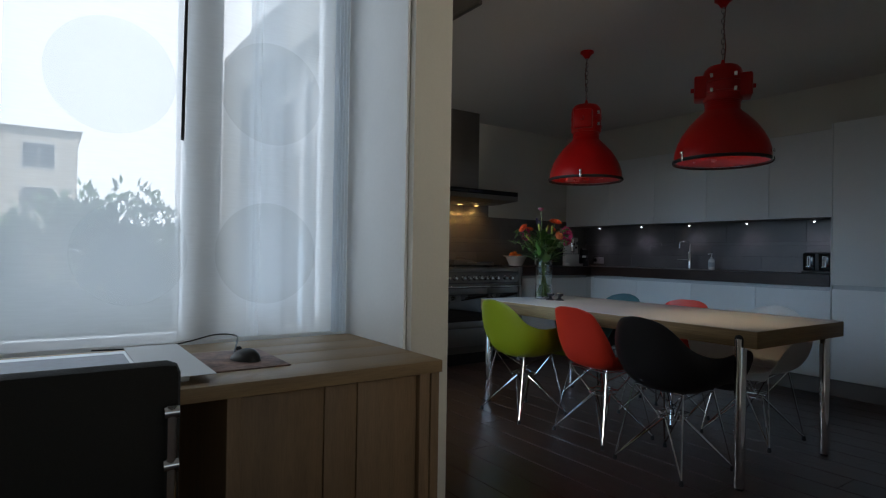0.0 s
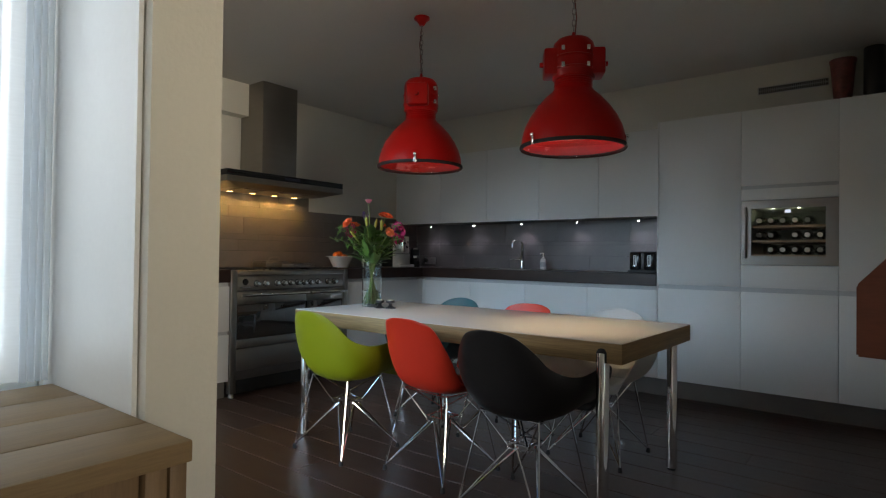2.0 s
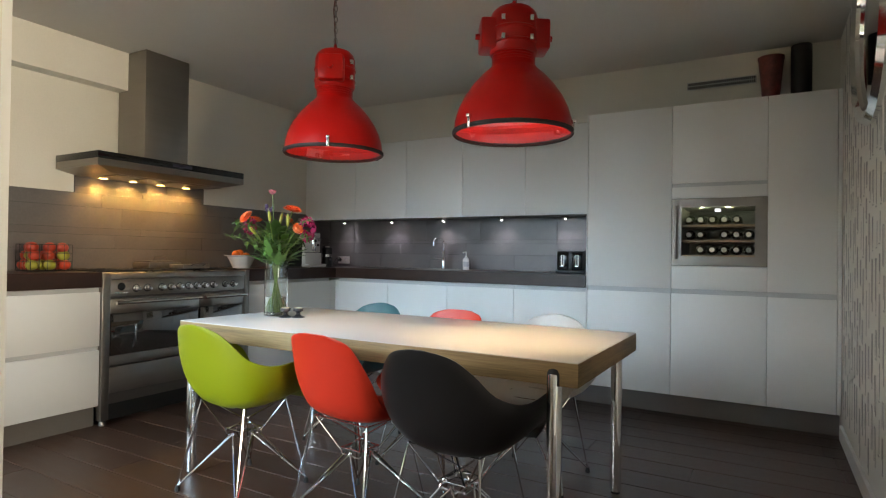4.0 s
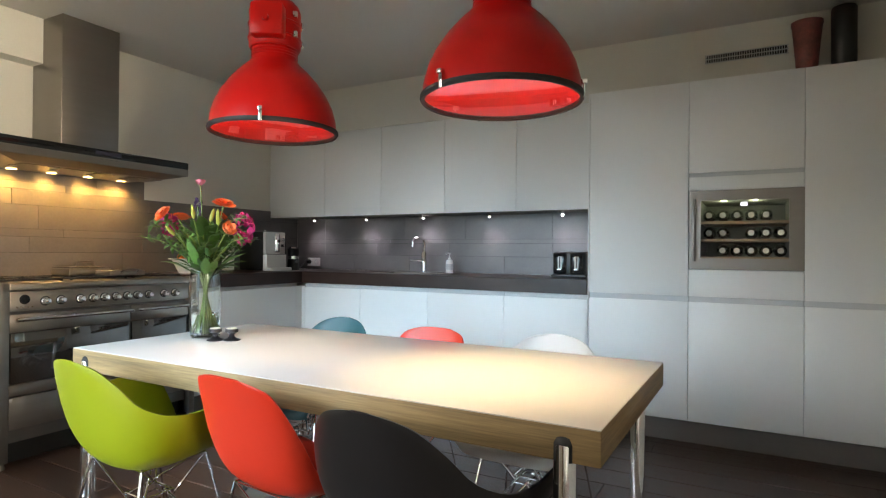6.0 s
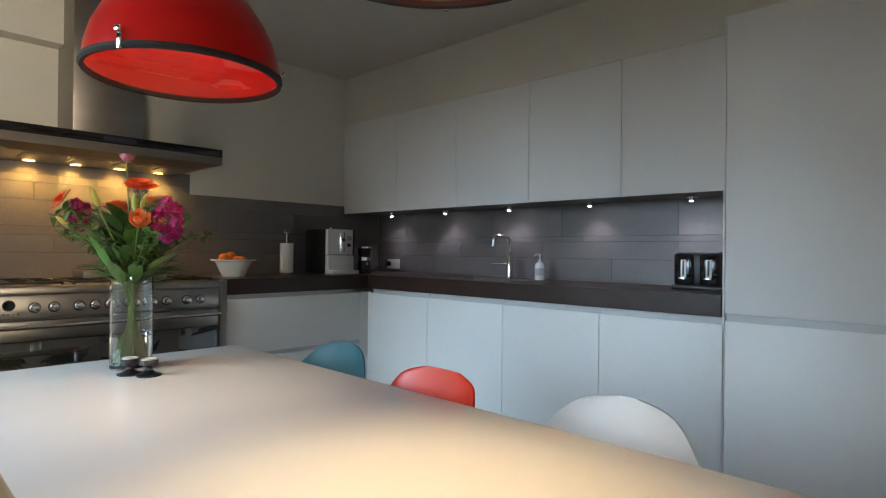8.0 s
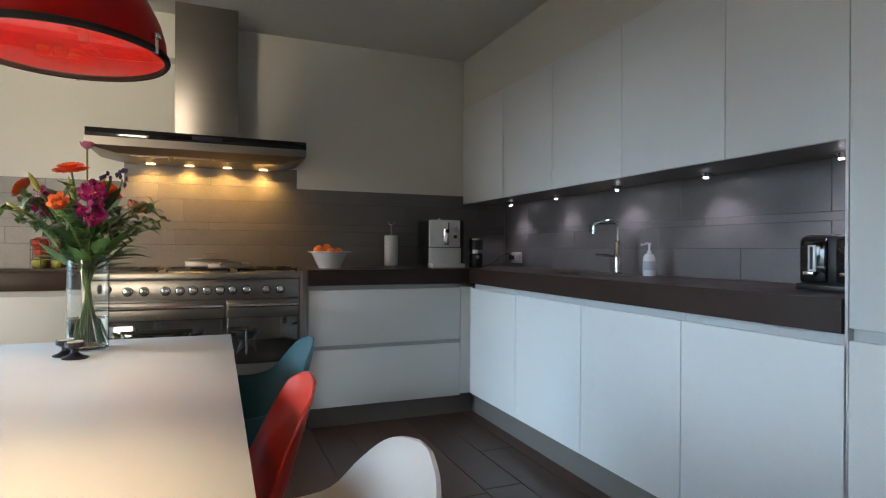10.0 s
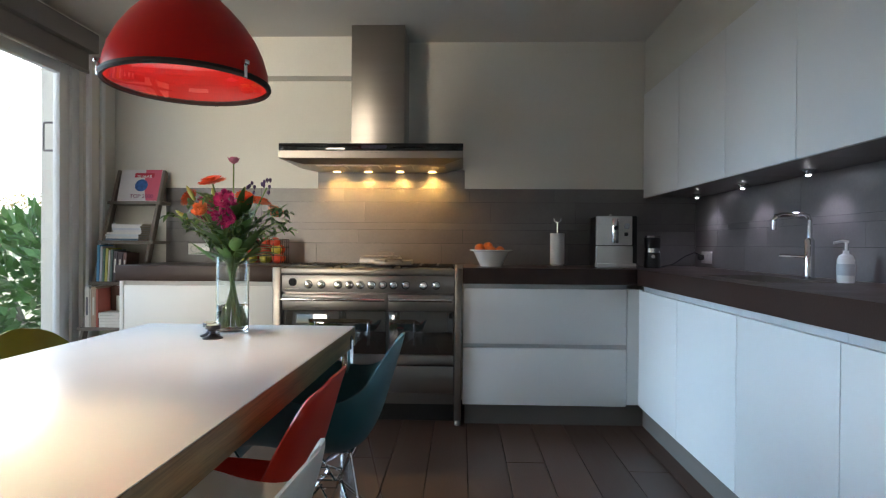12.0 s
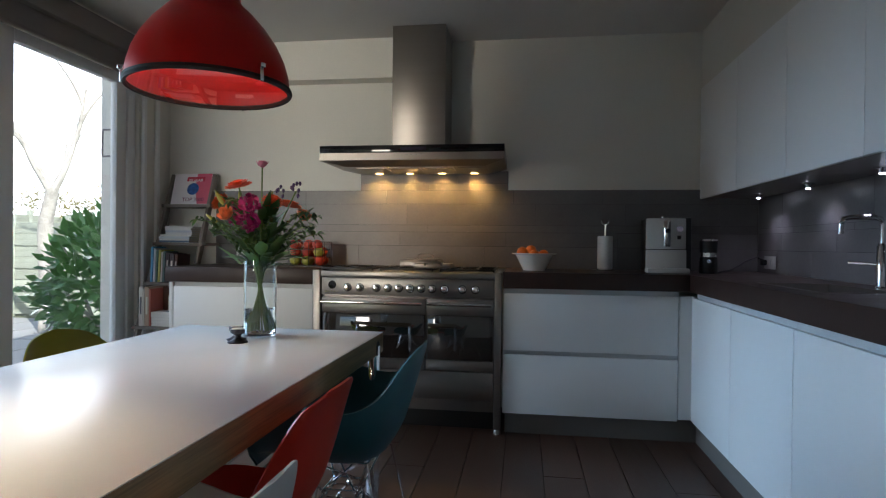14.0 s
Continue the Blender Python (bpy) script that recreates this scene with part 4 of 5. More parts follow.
def shell(arms):
    """A moulded seat shell that faces +x, its base at the origin. Columns: middle forward and height; rim forward, half width, height."""
    if arms:
        prof = [(0.245, 0.390, 0.228, 0.195, 0.405), (0.225, 0.418, 0.240, 0.245, 0.480), (0.15, 0.412, 0.222, 0.295, 0.580), (0.05, 0.397, 0.150, 0.322, 0.636), (-0.06, 0.390, 0.045, 0.324, 0.628),
                (-0.145, 0.412, -0.050, 0.310, 0.612), (-0.195, 0.480, -0.125, 0.282, 0.618), (-0.225, 0.565, -0.185, 0.236, 0.650), (-0.25, 0.650, -0.226, 0.190, 0.710), (-0.272, 0.722, -0.258, 0.140, 0.757), (-0.283, 0.762, -0.276, 0.090, 0.778), (-0.290, 0.788, -0.288, 0.030, 0.789)]
    else:
        prof = [(0.235, 0.400, 0.222, 0.165, 0.405), (0.22, 0.430, 0.215, 0.205, 0.444), (0.14, 0.430, 0.140, 0.225, 0.470), (0.04, 0.416, 0.050, 0.230, 0.470), (-0.06, 0.410, -0.030, 0.230, 0.466),
                (-0.145, 0.430, -0.095, 0.227, 0.480), (-0.195, 0.495, -0.135, 0.224, 0.530), (-0.225, 0.580, -0.172, 0.220, 0.600), (-0.25, 0.665, -0.210, 0.196, 0.680), (-0.270, 0.735, -0.243, 0.170, 0.742), (-0.281, 0.768, -0.262, 0.142, 0.768), (-0.288, 0.787, -0.280, 0.080, 0.786)]
    rows, nv = spline(prof, 36), 29
    bm, grid = bmesh.new(), []
    for x, z, rx, ry, rz in rows:
        line = []
        for j in range(nv):
            s = -1 + 2 * j / (nv - 1)
            k = abs(s)
            side = ry * (math.sin(s * math.pi / 2) * 0.6 + s * 0.4)
            line.append(bm.verts.new((x + (rx - x) * k ** 2.2, side, z + (rz - z) * k ** 2.5)))
        grid.append(line)
    for r0, r1 in zip(grid, grid[1:]):
        for j in range(nv - 1):
            bm.faces.new((r0[j], r0[j + 1], r1[j + 1], r1[j]))
    bmesh.ops.recalc_face_normals(bm, faces=bm.faces)
    bmesh.ops.solidify(bm, geom=bm.faces[:], thickness=0.0065)
    return bm


def wire_base(parent):
    """The chrome wire tower base: four legs and a middle ring."""
    feet = [(0.20, 0.205), (0.20, -0.205), (-0.205, -0.205), (-0.205, 0.205)]
    tops = [(0.115, 0.15), (0.115, -0.15), (-0.125, -0.15), (-0.125, 0.15)]
    mid = [(0.055, 0.055), (0.055, -0.055), (-0.06, -0.055), (-0.06, 0.055)]
    for k in range(4):
        f, t = Vector((*feet[k], 0.022)), Vector((*tops[k], 0.412))
        m0, m1, m2 = (Vector((*mid[(k + d) % 4], 0.265)) for d in (0, 1, -1))
        bm = bmesh.new()
        rod(bm, f, t, 0.0048, seg=7)
        rod(bm, f, m1 * 0.55 + m0 * 0.45, 0.0048, seg=7)
        rod(bm, f, m2 * 0.55 + m0 * 0.45, 0.0048, seg=7)
        rod(bm, m0, t, 0.0042, seg=7)
        leg = part("leg", bm, CHROME, parent, "chrome wire leg")
        part("foot", lathe(bmesh.new(), [(0, 0), (0.011, 0), (0.012, 0.006), (0.008, 0.026), (0, 0.026)], (*feet[k], 0), 10), RUBBER, leg)
    bm = bmesh.new()
    for k in range(4):
        a, b = mid[k], mid[(k + 1) % 4]
        for z in (0.252, 0.278):
            rod(bm, (*a, z), (*b, z), 0.0035, seg=6)
        rod(bm, (*a, 0.252), (*a, 0.278), 0.0035, seg=6)
        rod(bm, (*a, 0.268), (-a[0] * 1.9, -a[1] * 2.4, 0.412), 0.0038, seg=6)
    part("ring", bm, CHROME, parent, "chrome wire ring")
    bm = bmesh.new()
    for k in range(4):
        rod(bm, (*tops[k], 0.412), (*tops[(k + 1) % 4], 0.412), 0.004, seg=6)
    part("seat_mount", bm, CHROME, parent)


def chair(arms, material, label, m):
    c = thing("shell_chair", (0, 0, 0), label, "chair", "chairs round the table")
    part("seat_shell", shell(arms), material, c)
    wire_base(c)
    c.matrix_basis = m
    return c


chair(True, GREENP, "lime green plastic armchair with chrome wire legs", pose(3.198, 3.706, 0, 0, 0, -3))
chair(False, REDP, "red plastic side chair with chrome wire legs", pose(3.275, 3.08, 0, 0, 0, -6))
chair(True, BLACKP, "black plastic armchair with chrome wire legs", pose(3.188, 2.548, 0, 0, 0, -4))
chair(True, TEALP, "dark teal plastic armchair with chrome wire legs", pose(4.045, 3.73, 0, 0, 0, 180))
chair(False, REDP, "red plastic side chair with chrome wire legs", pose(3.948, 3.125, 0, 0, 0, 178))
chair(True, WHITEP, "white plastic armchair with chrome wire legs", pose(4.03, 2.565, 0, 0, 0, 179))

# ---- pendant lamps ----
GUARD = pane_mat("lamp_glass", 0.95, 0.045)


def pendant(x, y, turn, clips, power, label):
    c = thing("pendant_lamp", (0, 0, 0), label, "pendant lamp", "lamps over the table")
    z = 1.632
    outer = [(0.254, 0.004), (0.250, 0.05), (0.236, 0.10), (0.212, 0.15), (0.178, 0.20), (0.138, 0.245), (0.105, 0.275), (0.092, 0.292), (0.090, 0.335)]
    inner = [(0.084, 0.335), (0.086, 0.292), (0.100, 0.271), (0.133, 0.240), (0.173, 0.195), (0.207, 0.146), (0.231, 0.098), (0.245, 0.05), (0.249, 0.006)]
    dome = part("dome", lathe(bmesh.new(), outer + [(0.0885, 0.336)], (0, 0, z), 56), REDENAMEL, c)
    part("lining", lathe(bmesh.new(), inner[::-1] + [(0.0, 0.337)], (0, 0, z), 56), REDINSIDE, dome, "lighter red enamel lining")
    part("rim", lathe(bmesh.new(), [(0.247, -0.008), (0.257, -0.010), (0.262, -0.002), (0.260, 0.008), (0.252, 0.010)], (0, 0, z), 56, True), RUBBER, c, "black rubber rim")
    g = part("cover_glass", lathe(bmesh.new(), [(0, -0.010), (0.12, -0.0085), (0.2, -0.006), (0.249, -0.003)], (0, 0, z), 48), GUARD, c)
    g.visible_shadow = False
    for k in range(3):
        m = pose(0, 0, z, 0, 0, clips + 120 * k - turn)
        bm = bmesh.new()
        box(bm, 0.256, 0.263, -0.0065, 0.0065, -0.012, 0.032, 0.002)
        box(bm, 0.249, 0.270, -0.0085, 0.0085, 0.028, 0.043, 0.003)
        bm.transform(m)
        part("clip", bm, CHROME, c, "chrome rim clip")
    bm = bmesh.new()
    for k in range(4):
        lathe(bm, [(0.088, 0.300 + k * 0.011), (0.094, 0.3035 + k * 0.011), (0.088, 0.309 + k * 0.011)], (0, 0, z), 32)
    part("neck_ribs", bm, REDENAMEL, c)
    # gear housing: a squared drum with two side boxes and a domed cap
    bm = bmesh.new()
    lathe(bm, [(0.0, 0.335), (0.098, 0.336), (0.104, 0.345), (0.104, 0.49), (0.096, 0.515), (0.080, 0.532), (0.0, 0.536)], (0, 0, z), 40)
    part("housing", bm, REDENAMEL, c)
    for s in (-1, 1):
        b = part("gear_box", box(bmesh.new(), min(s * 0.08, s * 0.148), max(s * 0.08, s * 0.148), -0.064, 0.064, z + 0.352, z + 0.482, 0.012), REDENAMEL, c)
        bm = rod(bmesh.new(), (s * 0.146, 0, z + 0.415), (s * 0.166, 0, z + 0.415), 0.014, 0.012, 12)
        part("boss", bm, REDENAMEL, b)
        for dz in (0.385, 0.465):
            part("latch", box(bmesh.new(), s * 0.06 - 0.008, s * 0.06 + 0.008, -0.104, -0.086, z + dz - 0.012, z + dz + 0.012, 0.002), CHROME, c)
    for dz in (0.372, 0.43):
        part("band", lathe(bmesh.new(), [(0.104, dz), (0.108, dz + 0.003), (0.108, dz + 0.010), (0.104, dz + 0.013)], (0, 0, z), 40), REDENAMEL, c)
    part("hanger", tube(bmesh.new(), [(0, 0, z + 0.53), (0, 0, z + 0.575)], [0.016, 0.007], 10), REDENAMEL, c)
    bm, zz, k = bmesh.new(), z + 0.575, 0
    while zz < CEILZ - 0.045:
        pts = []
        for i in range(11):
            a = 2 * math.pi * i / 10
            u, v = 0.0085 * math.sin(a), 0.019 * math.cos(a)
            pts.append((u, 0, zz + 0.018 + v) if k % 2 else (0, u, zz + 0.018 + v))
        tube(bm, pts, 0.0022, 5)
        zz, k = zz + 0.029, k + 1
    part("chain", bm, STEEL, c, "steel link chain")
    part("cord", tube(bmesh.new(), [(0.006, 0, z + 0.55), (0.014, 0.006, z + 0.65), (0.004, 0.012, z + 0.76), (0.010, 0.002, z + 0.87), (0.0, 0.0, CEILZ - 0.03)], 0.0032, 6), mat("lamp_cord", (0.20, 0.05, 0.04), 0.6), c)
    part("ceiling_rose", lathe(bmesh.new(), [(0, CEILZ - 0.001), (0.048, CEILZ - 0.001), (0.048, CEILZ - 0.012), (0.030, CEILZ - 0.026), (0.014, CEILZ - 0.05), (0, CEILZ - 0.05)], (0, 0, 0), 24), REDENAMEL, c)
    part("socket", lathe(bmesh.new(), [(0, 0.335), (0.026, 0.334), (0.026, 0.275), (0, 0.275)], (0, 0, z), 16), PORCELAIN, c)
    part("bulb", lathe(bmesh.new(), [(0, 0.16), (0.022, 0.166), (0.034, 0.19), (0.034, 0.21), (0.018, 0.255), (0.014, 0.274), (0, 0.274)], (0, 0, z), 20), BULBGLOW, c)
    c.matrix_basis = pose(x, y, 0, 0, 0, turn)
    lamp("pendant_light", "SPOT", look((x, y, z + 0.152), (x, y, 0.7)), power, (1.0, 0.80, 0.47), spot_size=radians(68), spot_blend=1.0, shadow_soft_size=0.035)
    return c


pendant(3.630, 3.556, 31, 214, 11, "red enamel factory pendant lamp on a chain, lit")
pendant(3.585, 2.524, -58, 160, 29, "red enamel factory pendant lamp on a chain, lit")

# ---- vase of flowers ----
VX, VY = 3.621, 3.949
c = thing("flower_vase", (VX, VY, TZ), "clear glass cylinder vase half full of water", "vase")
part("glass", lathe(bmesh.new(), [(0, 0), (0.060, 0), (0.063, 0.004), (0.063, 0.300), (0.0605, 0.300), (0.0600, 0.014), (0, 0.012)], (VX, VY, TZ), 40), GLASS, c)
part("water", lathe(bmesh.new(), [(0, 0.0125), (0.0594, 0.0145), (0.0594, 0.105), (0, 0.105)], (VX, VY, TZ), 40), WATER, c)
PETALS = {"rose": mat("pink_petal", (0.62, 0.20, 0.28), 0.6, vary=0.15, scale=30), "gerbera": mat("orange_petal", (0.75, 0.11, 0.02), 0.6, vary=0.2, scale=30),
          "peach": mat("peach_petal", (0.80, 0.26, 0.10), 0.6, vary=0.2, scale=30), "magenta": mat("magenta_petal", (0.36, 0.006, 0.12), 0.6, vary=0.3, scale=30),
          "purple": mat("purple_petal", (0.07, 0.03, 0.11), 0.6, vary=0.3, scale=30), "lily": mat("lily_bud", (0.42, 0.42, 0.08), 0.5, vary=0.2, scale=20)}
rnd = random.Random(11)


def petal(bm, m, length, width, cup=0.3):
    g = []
    for i in range(4):
        t = i / 3
        w = width * (0.35, 0.95, 1.0, 0.3)[i]
        g.append([bm.verts.new(m @ Vector((s * w / 2, length * t, length * cup * t * t + abs(s) * width * 0.12))) for s in (-1, 0, 1)])
    for a, b in zip(g, g[1:]):
        for j in range(2):
            bm.faces.new((a[j], a[j + 1], b[j + 1], b[j]))


def bloom(kind, at, r, face):
    f = thing("flower", at, {"rose": "pink rosebud on a long green stem", "gerbera": "bright orange gerbera in the bouquet", "peach": "peach-orange rose in the bouquet",
                             "magenta": "deep magenta clustered bloom in the bouquet", "purple": "dark purple lisianthus buds in the bouquet", "lily": "yellow-green lily bud in the bouquet"}[kind], "flower", "flowers in the vase")
    d = Vector(face).normalized()
    q = Matrix.Translation(at) @ d.to_track_quat("Z", "Y").to_matrix().to_4x4()
    bm = bmesh.new()
    if kind == "gerbera":
        for ring, n, l in ((0, 16, 1.0), (1, 14, 0.78), (2, 10, 0.5)):
            for k in range(n):
                petal(bm, q @ pose(0, 0, ring * 0.004, 4 + ring * 14, 0, 360 / n * k + ring * 9), r * l, r * 0.34, 0.05)
    elif kind in ("rose", "peach"):
        for ring, n, l, tilt in ((0, 6, 1.0, 28), (1, 6, 0.92, 48), (2, 5, 0.8, 66), (3, 4, 0.65, 80)):
            for k in range(n):
                petal(bm, q @ pose(0, 0, -0.2 * r, 0, 0, 360 / n * k + ring * 31) @ pose(0, r * 0.08, 0, tilt), r * l, r * 0.85, 0.35)
    elif kind == "magenta":
        for k in range(110):
            u = Vector((rnd.gauss(0, 1), rnd.gauss(0, 1), rnd.gauss(0, 1))).normalized()
            petal(bm, Matrix.Translation(Vector(at) + Vector((u.x * r * 0.62, u.y * r * 0.62, u.z * r * 1.15))) @ u.to_track_quat("Z", "Y").to_matrix().to_4x4() @ pose(0, 0, 0, 30, 0, rnd.uniform(0, 360)), r * 0.5, r * 0.42, 0.3)
    elif kind == "purple":
        for k in range(7):
            o = Vector((rnd.uniform(-1, 1) * r, rnd.uniform(-1, 1) * r, rnd.uniform(-1.6, 1.6) * r))
            for j in range(5):
                petal(bm, Matrix.Translation(Vector(at) + o) @ pose(0, 0, 0, 62, 0, 72 * j + 20 * k), r * 0.85, r * 0.55, 0.25)
    else:
        lathe(bm, [(0, 0), (r * 0.22, r * 0.3), (r * 0.28, r), (r * 0.2, r * 1.7), (0, r * 2.2)], seg=10)
        bm.transform(q)
    part("petals", bm, PETALS[kind], f)
    foot = Vector((VX + max(-0.036, min(0.036, (VX - at[0]) * 0.45 + rnd.uniform(-0.015, 0.015))), VY + max(-0.036, min(0.036, (VY - at[1]) * 0.45 + rnd.uniform(-0.015, 0.015))), TZ + 0.02))
    neck = Vector((VX + (at[0] - VX) * 0.18, VY + (at[1] - VY) * 0.18, TZ + 0.30))
    head = Vector(at)
    pts = [tuple(p) for p in (foot, foot.lerp(neck, 0.5), neck, neck.lerp(head, 0.5) + Vector((0, 0, 0.015)), head - d * 0.004)]
    part("stem", tube(bmesh.new(), spline(pts, 9), 0.0032, 6), STEM, f)


for kind, dx, dy, z, r, face in (("rose", -0.01, 0.03, 1.435, 0.030, (0, 0, 1)), ("gerbera", -0.023, -0.137, 1.335, 0.052, (-0.1, -0.4, 1)), ("gerbera", 0.024, 0.218, 1.285, 0.055, (0.1, 0.2, 1)),
                                 ("gerbera", -0.19, 0.03, 1.29, 0.042, (-0.8, 0.1, 0.6)), ("gerbera", 0.06, -0.03, 1.285, 0.042, (0.4, -0.5, 0.6)), ("peach", -0.04, -0.18, 1.225, 0.042, (-0.2, -0.9, 0.5)),
                                 ("peach", 0.12, 0.13, 1.23, 0.046, (0.5, -0.2, 0.8)), ("magenta", 0.041, -0.184, 1.235, 0.047, (0, -0.6, 0.6)), ("magenta", -0.14, 0.06, 1.25, 0.036, (-0.6, 0, 0.6)), ("purple", 0.08, 0.16, 1.35, 0.022, (0, 0, 1)),
                                 ("purple", 0.03, 0.10, 1.32, 0.020, (0, 0, 1)), ("lily", -0.12, -0.07, 1.27, 0.032, (-0.4, -0.3, 0.9)), ("lily", -0.02, -0.10, 1.245, 0.036, (-0.2, -0.2, 1)), ("lily", 0.02, 0.0, 1.265, 0.034, (0.4, 0.1, 1)),
                                 ("lily", -0.17, -0.02, 1.20, 0.03, (-0.8, -0.1, 0.6))):
    bloom(kind, (VX + dx, VY + dy, z), r, face)


def leaf_blade(bm, base, way, length, width, droop):
    way = Vector(way).normalized()
    side = way.cross(Vector((0, 0, 1)))
    side = side.normalized() if side.length > 0.01 else Vector((1, 0, 0))
    prev = None
    for i in range(6):
        t = i / 5
        p = Vector(base) + way * length * t - Vector((0, 0, droop * length * t * t))
        w = width * math.sin(math.pi * (0.08 + 0.92 * t) ** 0.8) * 0.5 + 0.0006
        row = [bm.verts.new(p - side * w + Vector((0, 0, w * 0.3))), bm.verts.new(p), bm.verts.new(p + side * w + Vector((0, 0, w * 0.3)))]
        if prev:
            for j in range(2):
                bm.faces.new((prev[j], prev[j + 1], row[j + 1], row[j]))
        prev = row


f = thing("bouquet_greenery", (VX, VY, TZ + 0.02), "green leaves and eucalyptus twigs in the vase", "foliage")
for k in range(96):
    a = rnd.uniform(0, 2 * math.pi)
    z = rnd.uniform(1.02, 1.22)
    r0 = rnd.uniform(0.01, 0.08)
    bm = bmesh.new()
    leaf_blade(bm, (VX + r0 * math.cos(a), VY + r0 * math.sin(a), z), (math.cos(a), math.sin(a), rnd.uniform(0.25, 1.5)), rnd.uniform(0.08, 0.16), rnd.uniform(0.024, 0.055), rnd.uniform(0.0, 0.35))
    part("leaf", bm, LEAF, f)
for k in range(17):
    a = 2 * math.pi * k / 17 + rnd.uniform(-0.2, 0.2)
    reach, top = rnd.uniform(0.14, 0.29), rnd.uniform(1.16, 1.30)
    pts = spline([(VX - 0.03 * math.cos(a), VY - 0.03 * math.sin(a), TZ + 0.02), (VX + 0.02 * math.cos(a), VY + 0.02 * math.sin(a), 1.03),
                  (VX + reach * 0.6 * math.cos(a), VY + reach * 0.6 * math.sin(a), top - 0.03), (VX + reach * math.cos(a), VY + reach * math.sin(a), top)], 18)
    tw = part("twig", tube(bmesh.new(), pts, 0.0022, 5), STEM, f)
    bm = bmesh.new()
    for p in pts[8:]:
        for s in range(3):
            leaf_blade(bm, p, (rnd.gauss(0, 1), rnd.gauss(0, 1), rnd.gauss(0.3, 0.7)), rnd.uniform(0.022, 0.045), rnd.uniform(0.010, 0.018), 0.2)
    part("small_leaves", bm, LEAF, tw)

for dx, dy in ((-0.004, -0.172), (-0.040, -0.114)):
    x, y = VX + dx, VY + dy
    c = thing("candle_holder", (x, y, TZ), "dark metal spool tealight holder on the table", "candle holder", "tealight holders")
    part("stand", lathe(bmesh.new(), [(0, 0), (0.036, 0), (0.037, 0.004), (0.020, 0.010), (0.011, 0.018), (0.011, 0.026), (0.022, 0.034), (0.027, 0.036), (0.027, 0.050), (0.0235, 0.050), (0.0235, 0.038), (0, 0.038)], (x, y, TZ), 28), mat("blackened_metal", (0.06, 0.055, 0.06), 0.3, metal=0.8, vary=0.1), c)
    part("tealight", lathe(bmesh.new(), [(0, 0.039), (0.0215, 0.039), (0.0215, 0.053), (0.019, 0.051), (0, 0.051)], (x, y, TZ), 20), mat("candle_wax", (0.72, 0.66, 0.52), 0.5), c)

# ---- ladder shelf in the corner ----
GREYWOOD = mat("grey_wood", (0.19, 0.165, 0.14), 0.6, vary=0.3, scale=3, fine=30, stretch=(6, 6, 0.8))
c = thing("ladder_shelf", (2.2, 5.6, 0), "leaning grey-brown wooden ladder shelf with four boards of books", "shelf")
LX0, LX1 = 2.052, 2.425
for x, low in ((LX0 + 0.012, 0.0), (LX1 - 0.034, 1.035)):
    bm = bmesh.new()
    box(bm, x, x + 0.022, -0.024, 0.024, low, 1.725, 0.003)
    bm.transform(pose(0, 5.155, 0.0, -20, 0, 0))
    part("rail", bm, GREYWOOD, c)
levels = [(1.400, 5.63, 5.775, LX1), (1.122, 5.53, 5.765, LX1), (0.845, 5.43, 5.755, 2.368), (0.555, 5.315, 5.74, 2.368)]
for z, y0, y1, xr in levels:
    bm = bmesh.new()
    box(bm, LX0 - 0.008, xr, y0, y1, z - 0.022, z, 0.002)
    part("board", bm, GREYWOOD, c)
rnd = random.Random(4)
PAPER = mat("book_pages", (0.66, 0.62, 0.54), 0.8, vary=0.08, fine=200)


def book(m, w, h, d, colour, label, group="books on the ladder shelf"):
    """A closed book standing on its lower edge: spine faces -y, width along x."""
    b = thing("book", m.translation, label, "book", group)
    for name, args, material in (("cover", ((0, 0.002, 0, d, 0, h), (w - 0.002, w, 0, d, 0, h), (0.002, w - 0.002, 0, 0.002, 0, h)), mat("book_cover", colour, 0.5, vary=0.06)),
                                 ("pages", ((0.002, w - 0.002, 0.002, d - 0.004, 0.003, h - 0.003),), PAPER)):
        bm = bmesh.new()
        for a in args:
            box(bm, *a)
        bm.transform(m)
        part(name, bm, material, b, smooth=False)
    if w > 0.018:
        bm = box(bmesh.new(), w * 0.3, w * 0.7, -0.0006, 0.0002, h * 0.3, h * 0.75)
        bm.transform(m)
        part("title", bm, mat("spine_title", (0.6, 0.58, 0.5) if sum(colour) < 1 else (0.1, 0.1, 0.12), 0.6), b)
    return b


cover = thing("picture_book", (2.245, 5.66, 1.402), "large white and pink book leaning on the top board", "book")
m = pose(2.245, 5.655, 1.402, -16, 0, 0)
bm = box(bmesh.new(), -0.148, 0.148, 0.0, 0.024, 0.0, 0.238, 0.002)
bm.transform(m)
part("cover", bm, mat("white_cover", (0.70, 0.66, 0.66), 0.35, vary=0.05), cover, smooth=False)
bm = bmesh.new()
vs = [bm.verts.new(m @ Vector(p)) for p in ((0.03, -0.0012, 0.237), (0.147, -0.0012, 0.237), (0.147, -0.0012, 0.002), (0.06, -0.0012, 0.002), (0.03, -0.0012, 0.12))]
bm.faces.new(vs)
part("pink_field", bm, mat("pink_cover", (0.62, 0.10, 0.16), 0.35), cover)
bm = lathe(bmesh.new(), [(0, 0.0), (0.046, 0.0)], seg=28)
bm.transform(m @ pose(0.012, -0.0022, 0.118, 90, 0, 0))
part("globe", bm, mat("blue_globe", (0.03, 0.10, 0.32), 0.4, vary=0.6, scale=40), cover)
RED_INK = mat("title_red", (0.5, 0.02, 0.05), 0.5)
bm = box(bmesh.new(), -0.045, 0.095, -0.0022, -0.0010, 0.178, 0.212)
bm.transform(m)
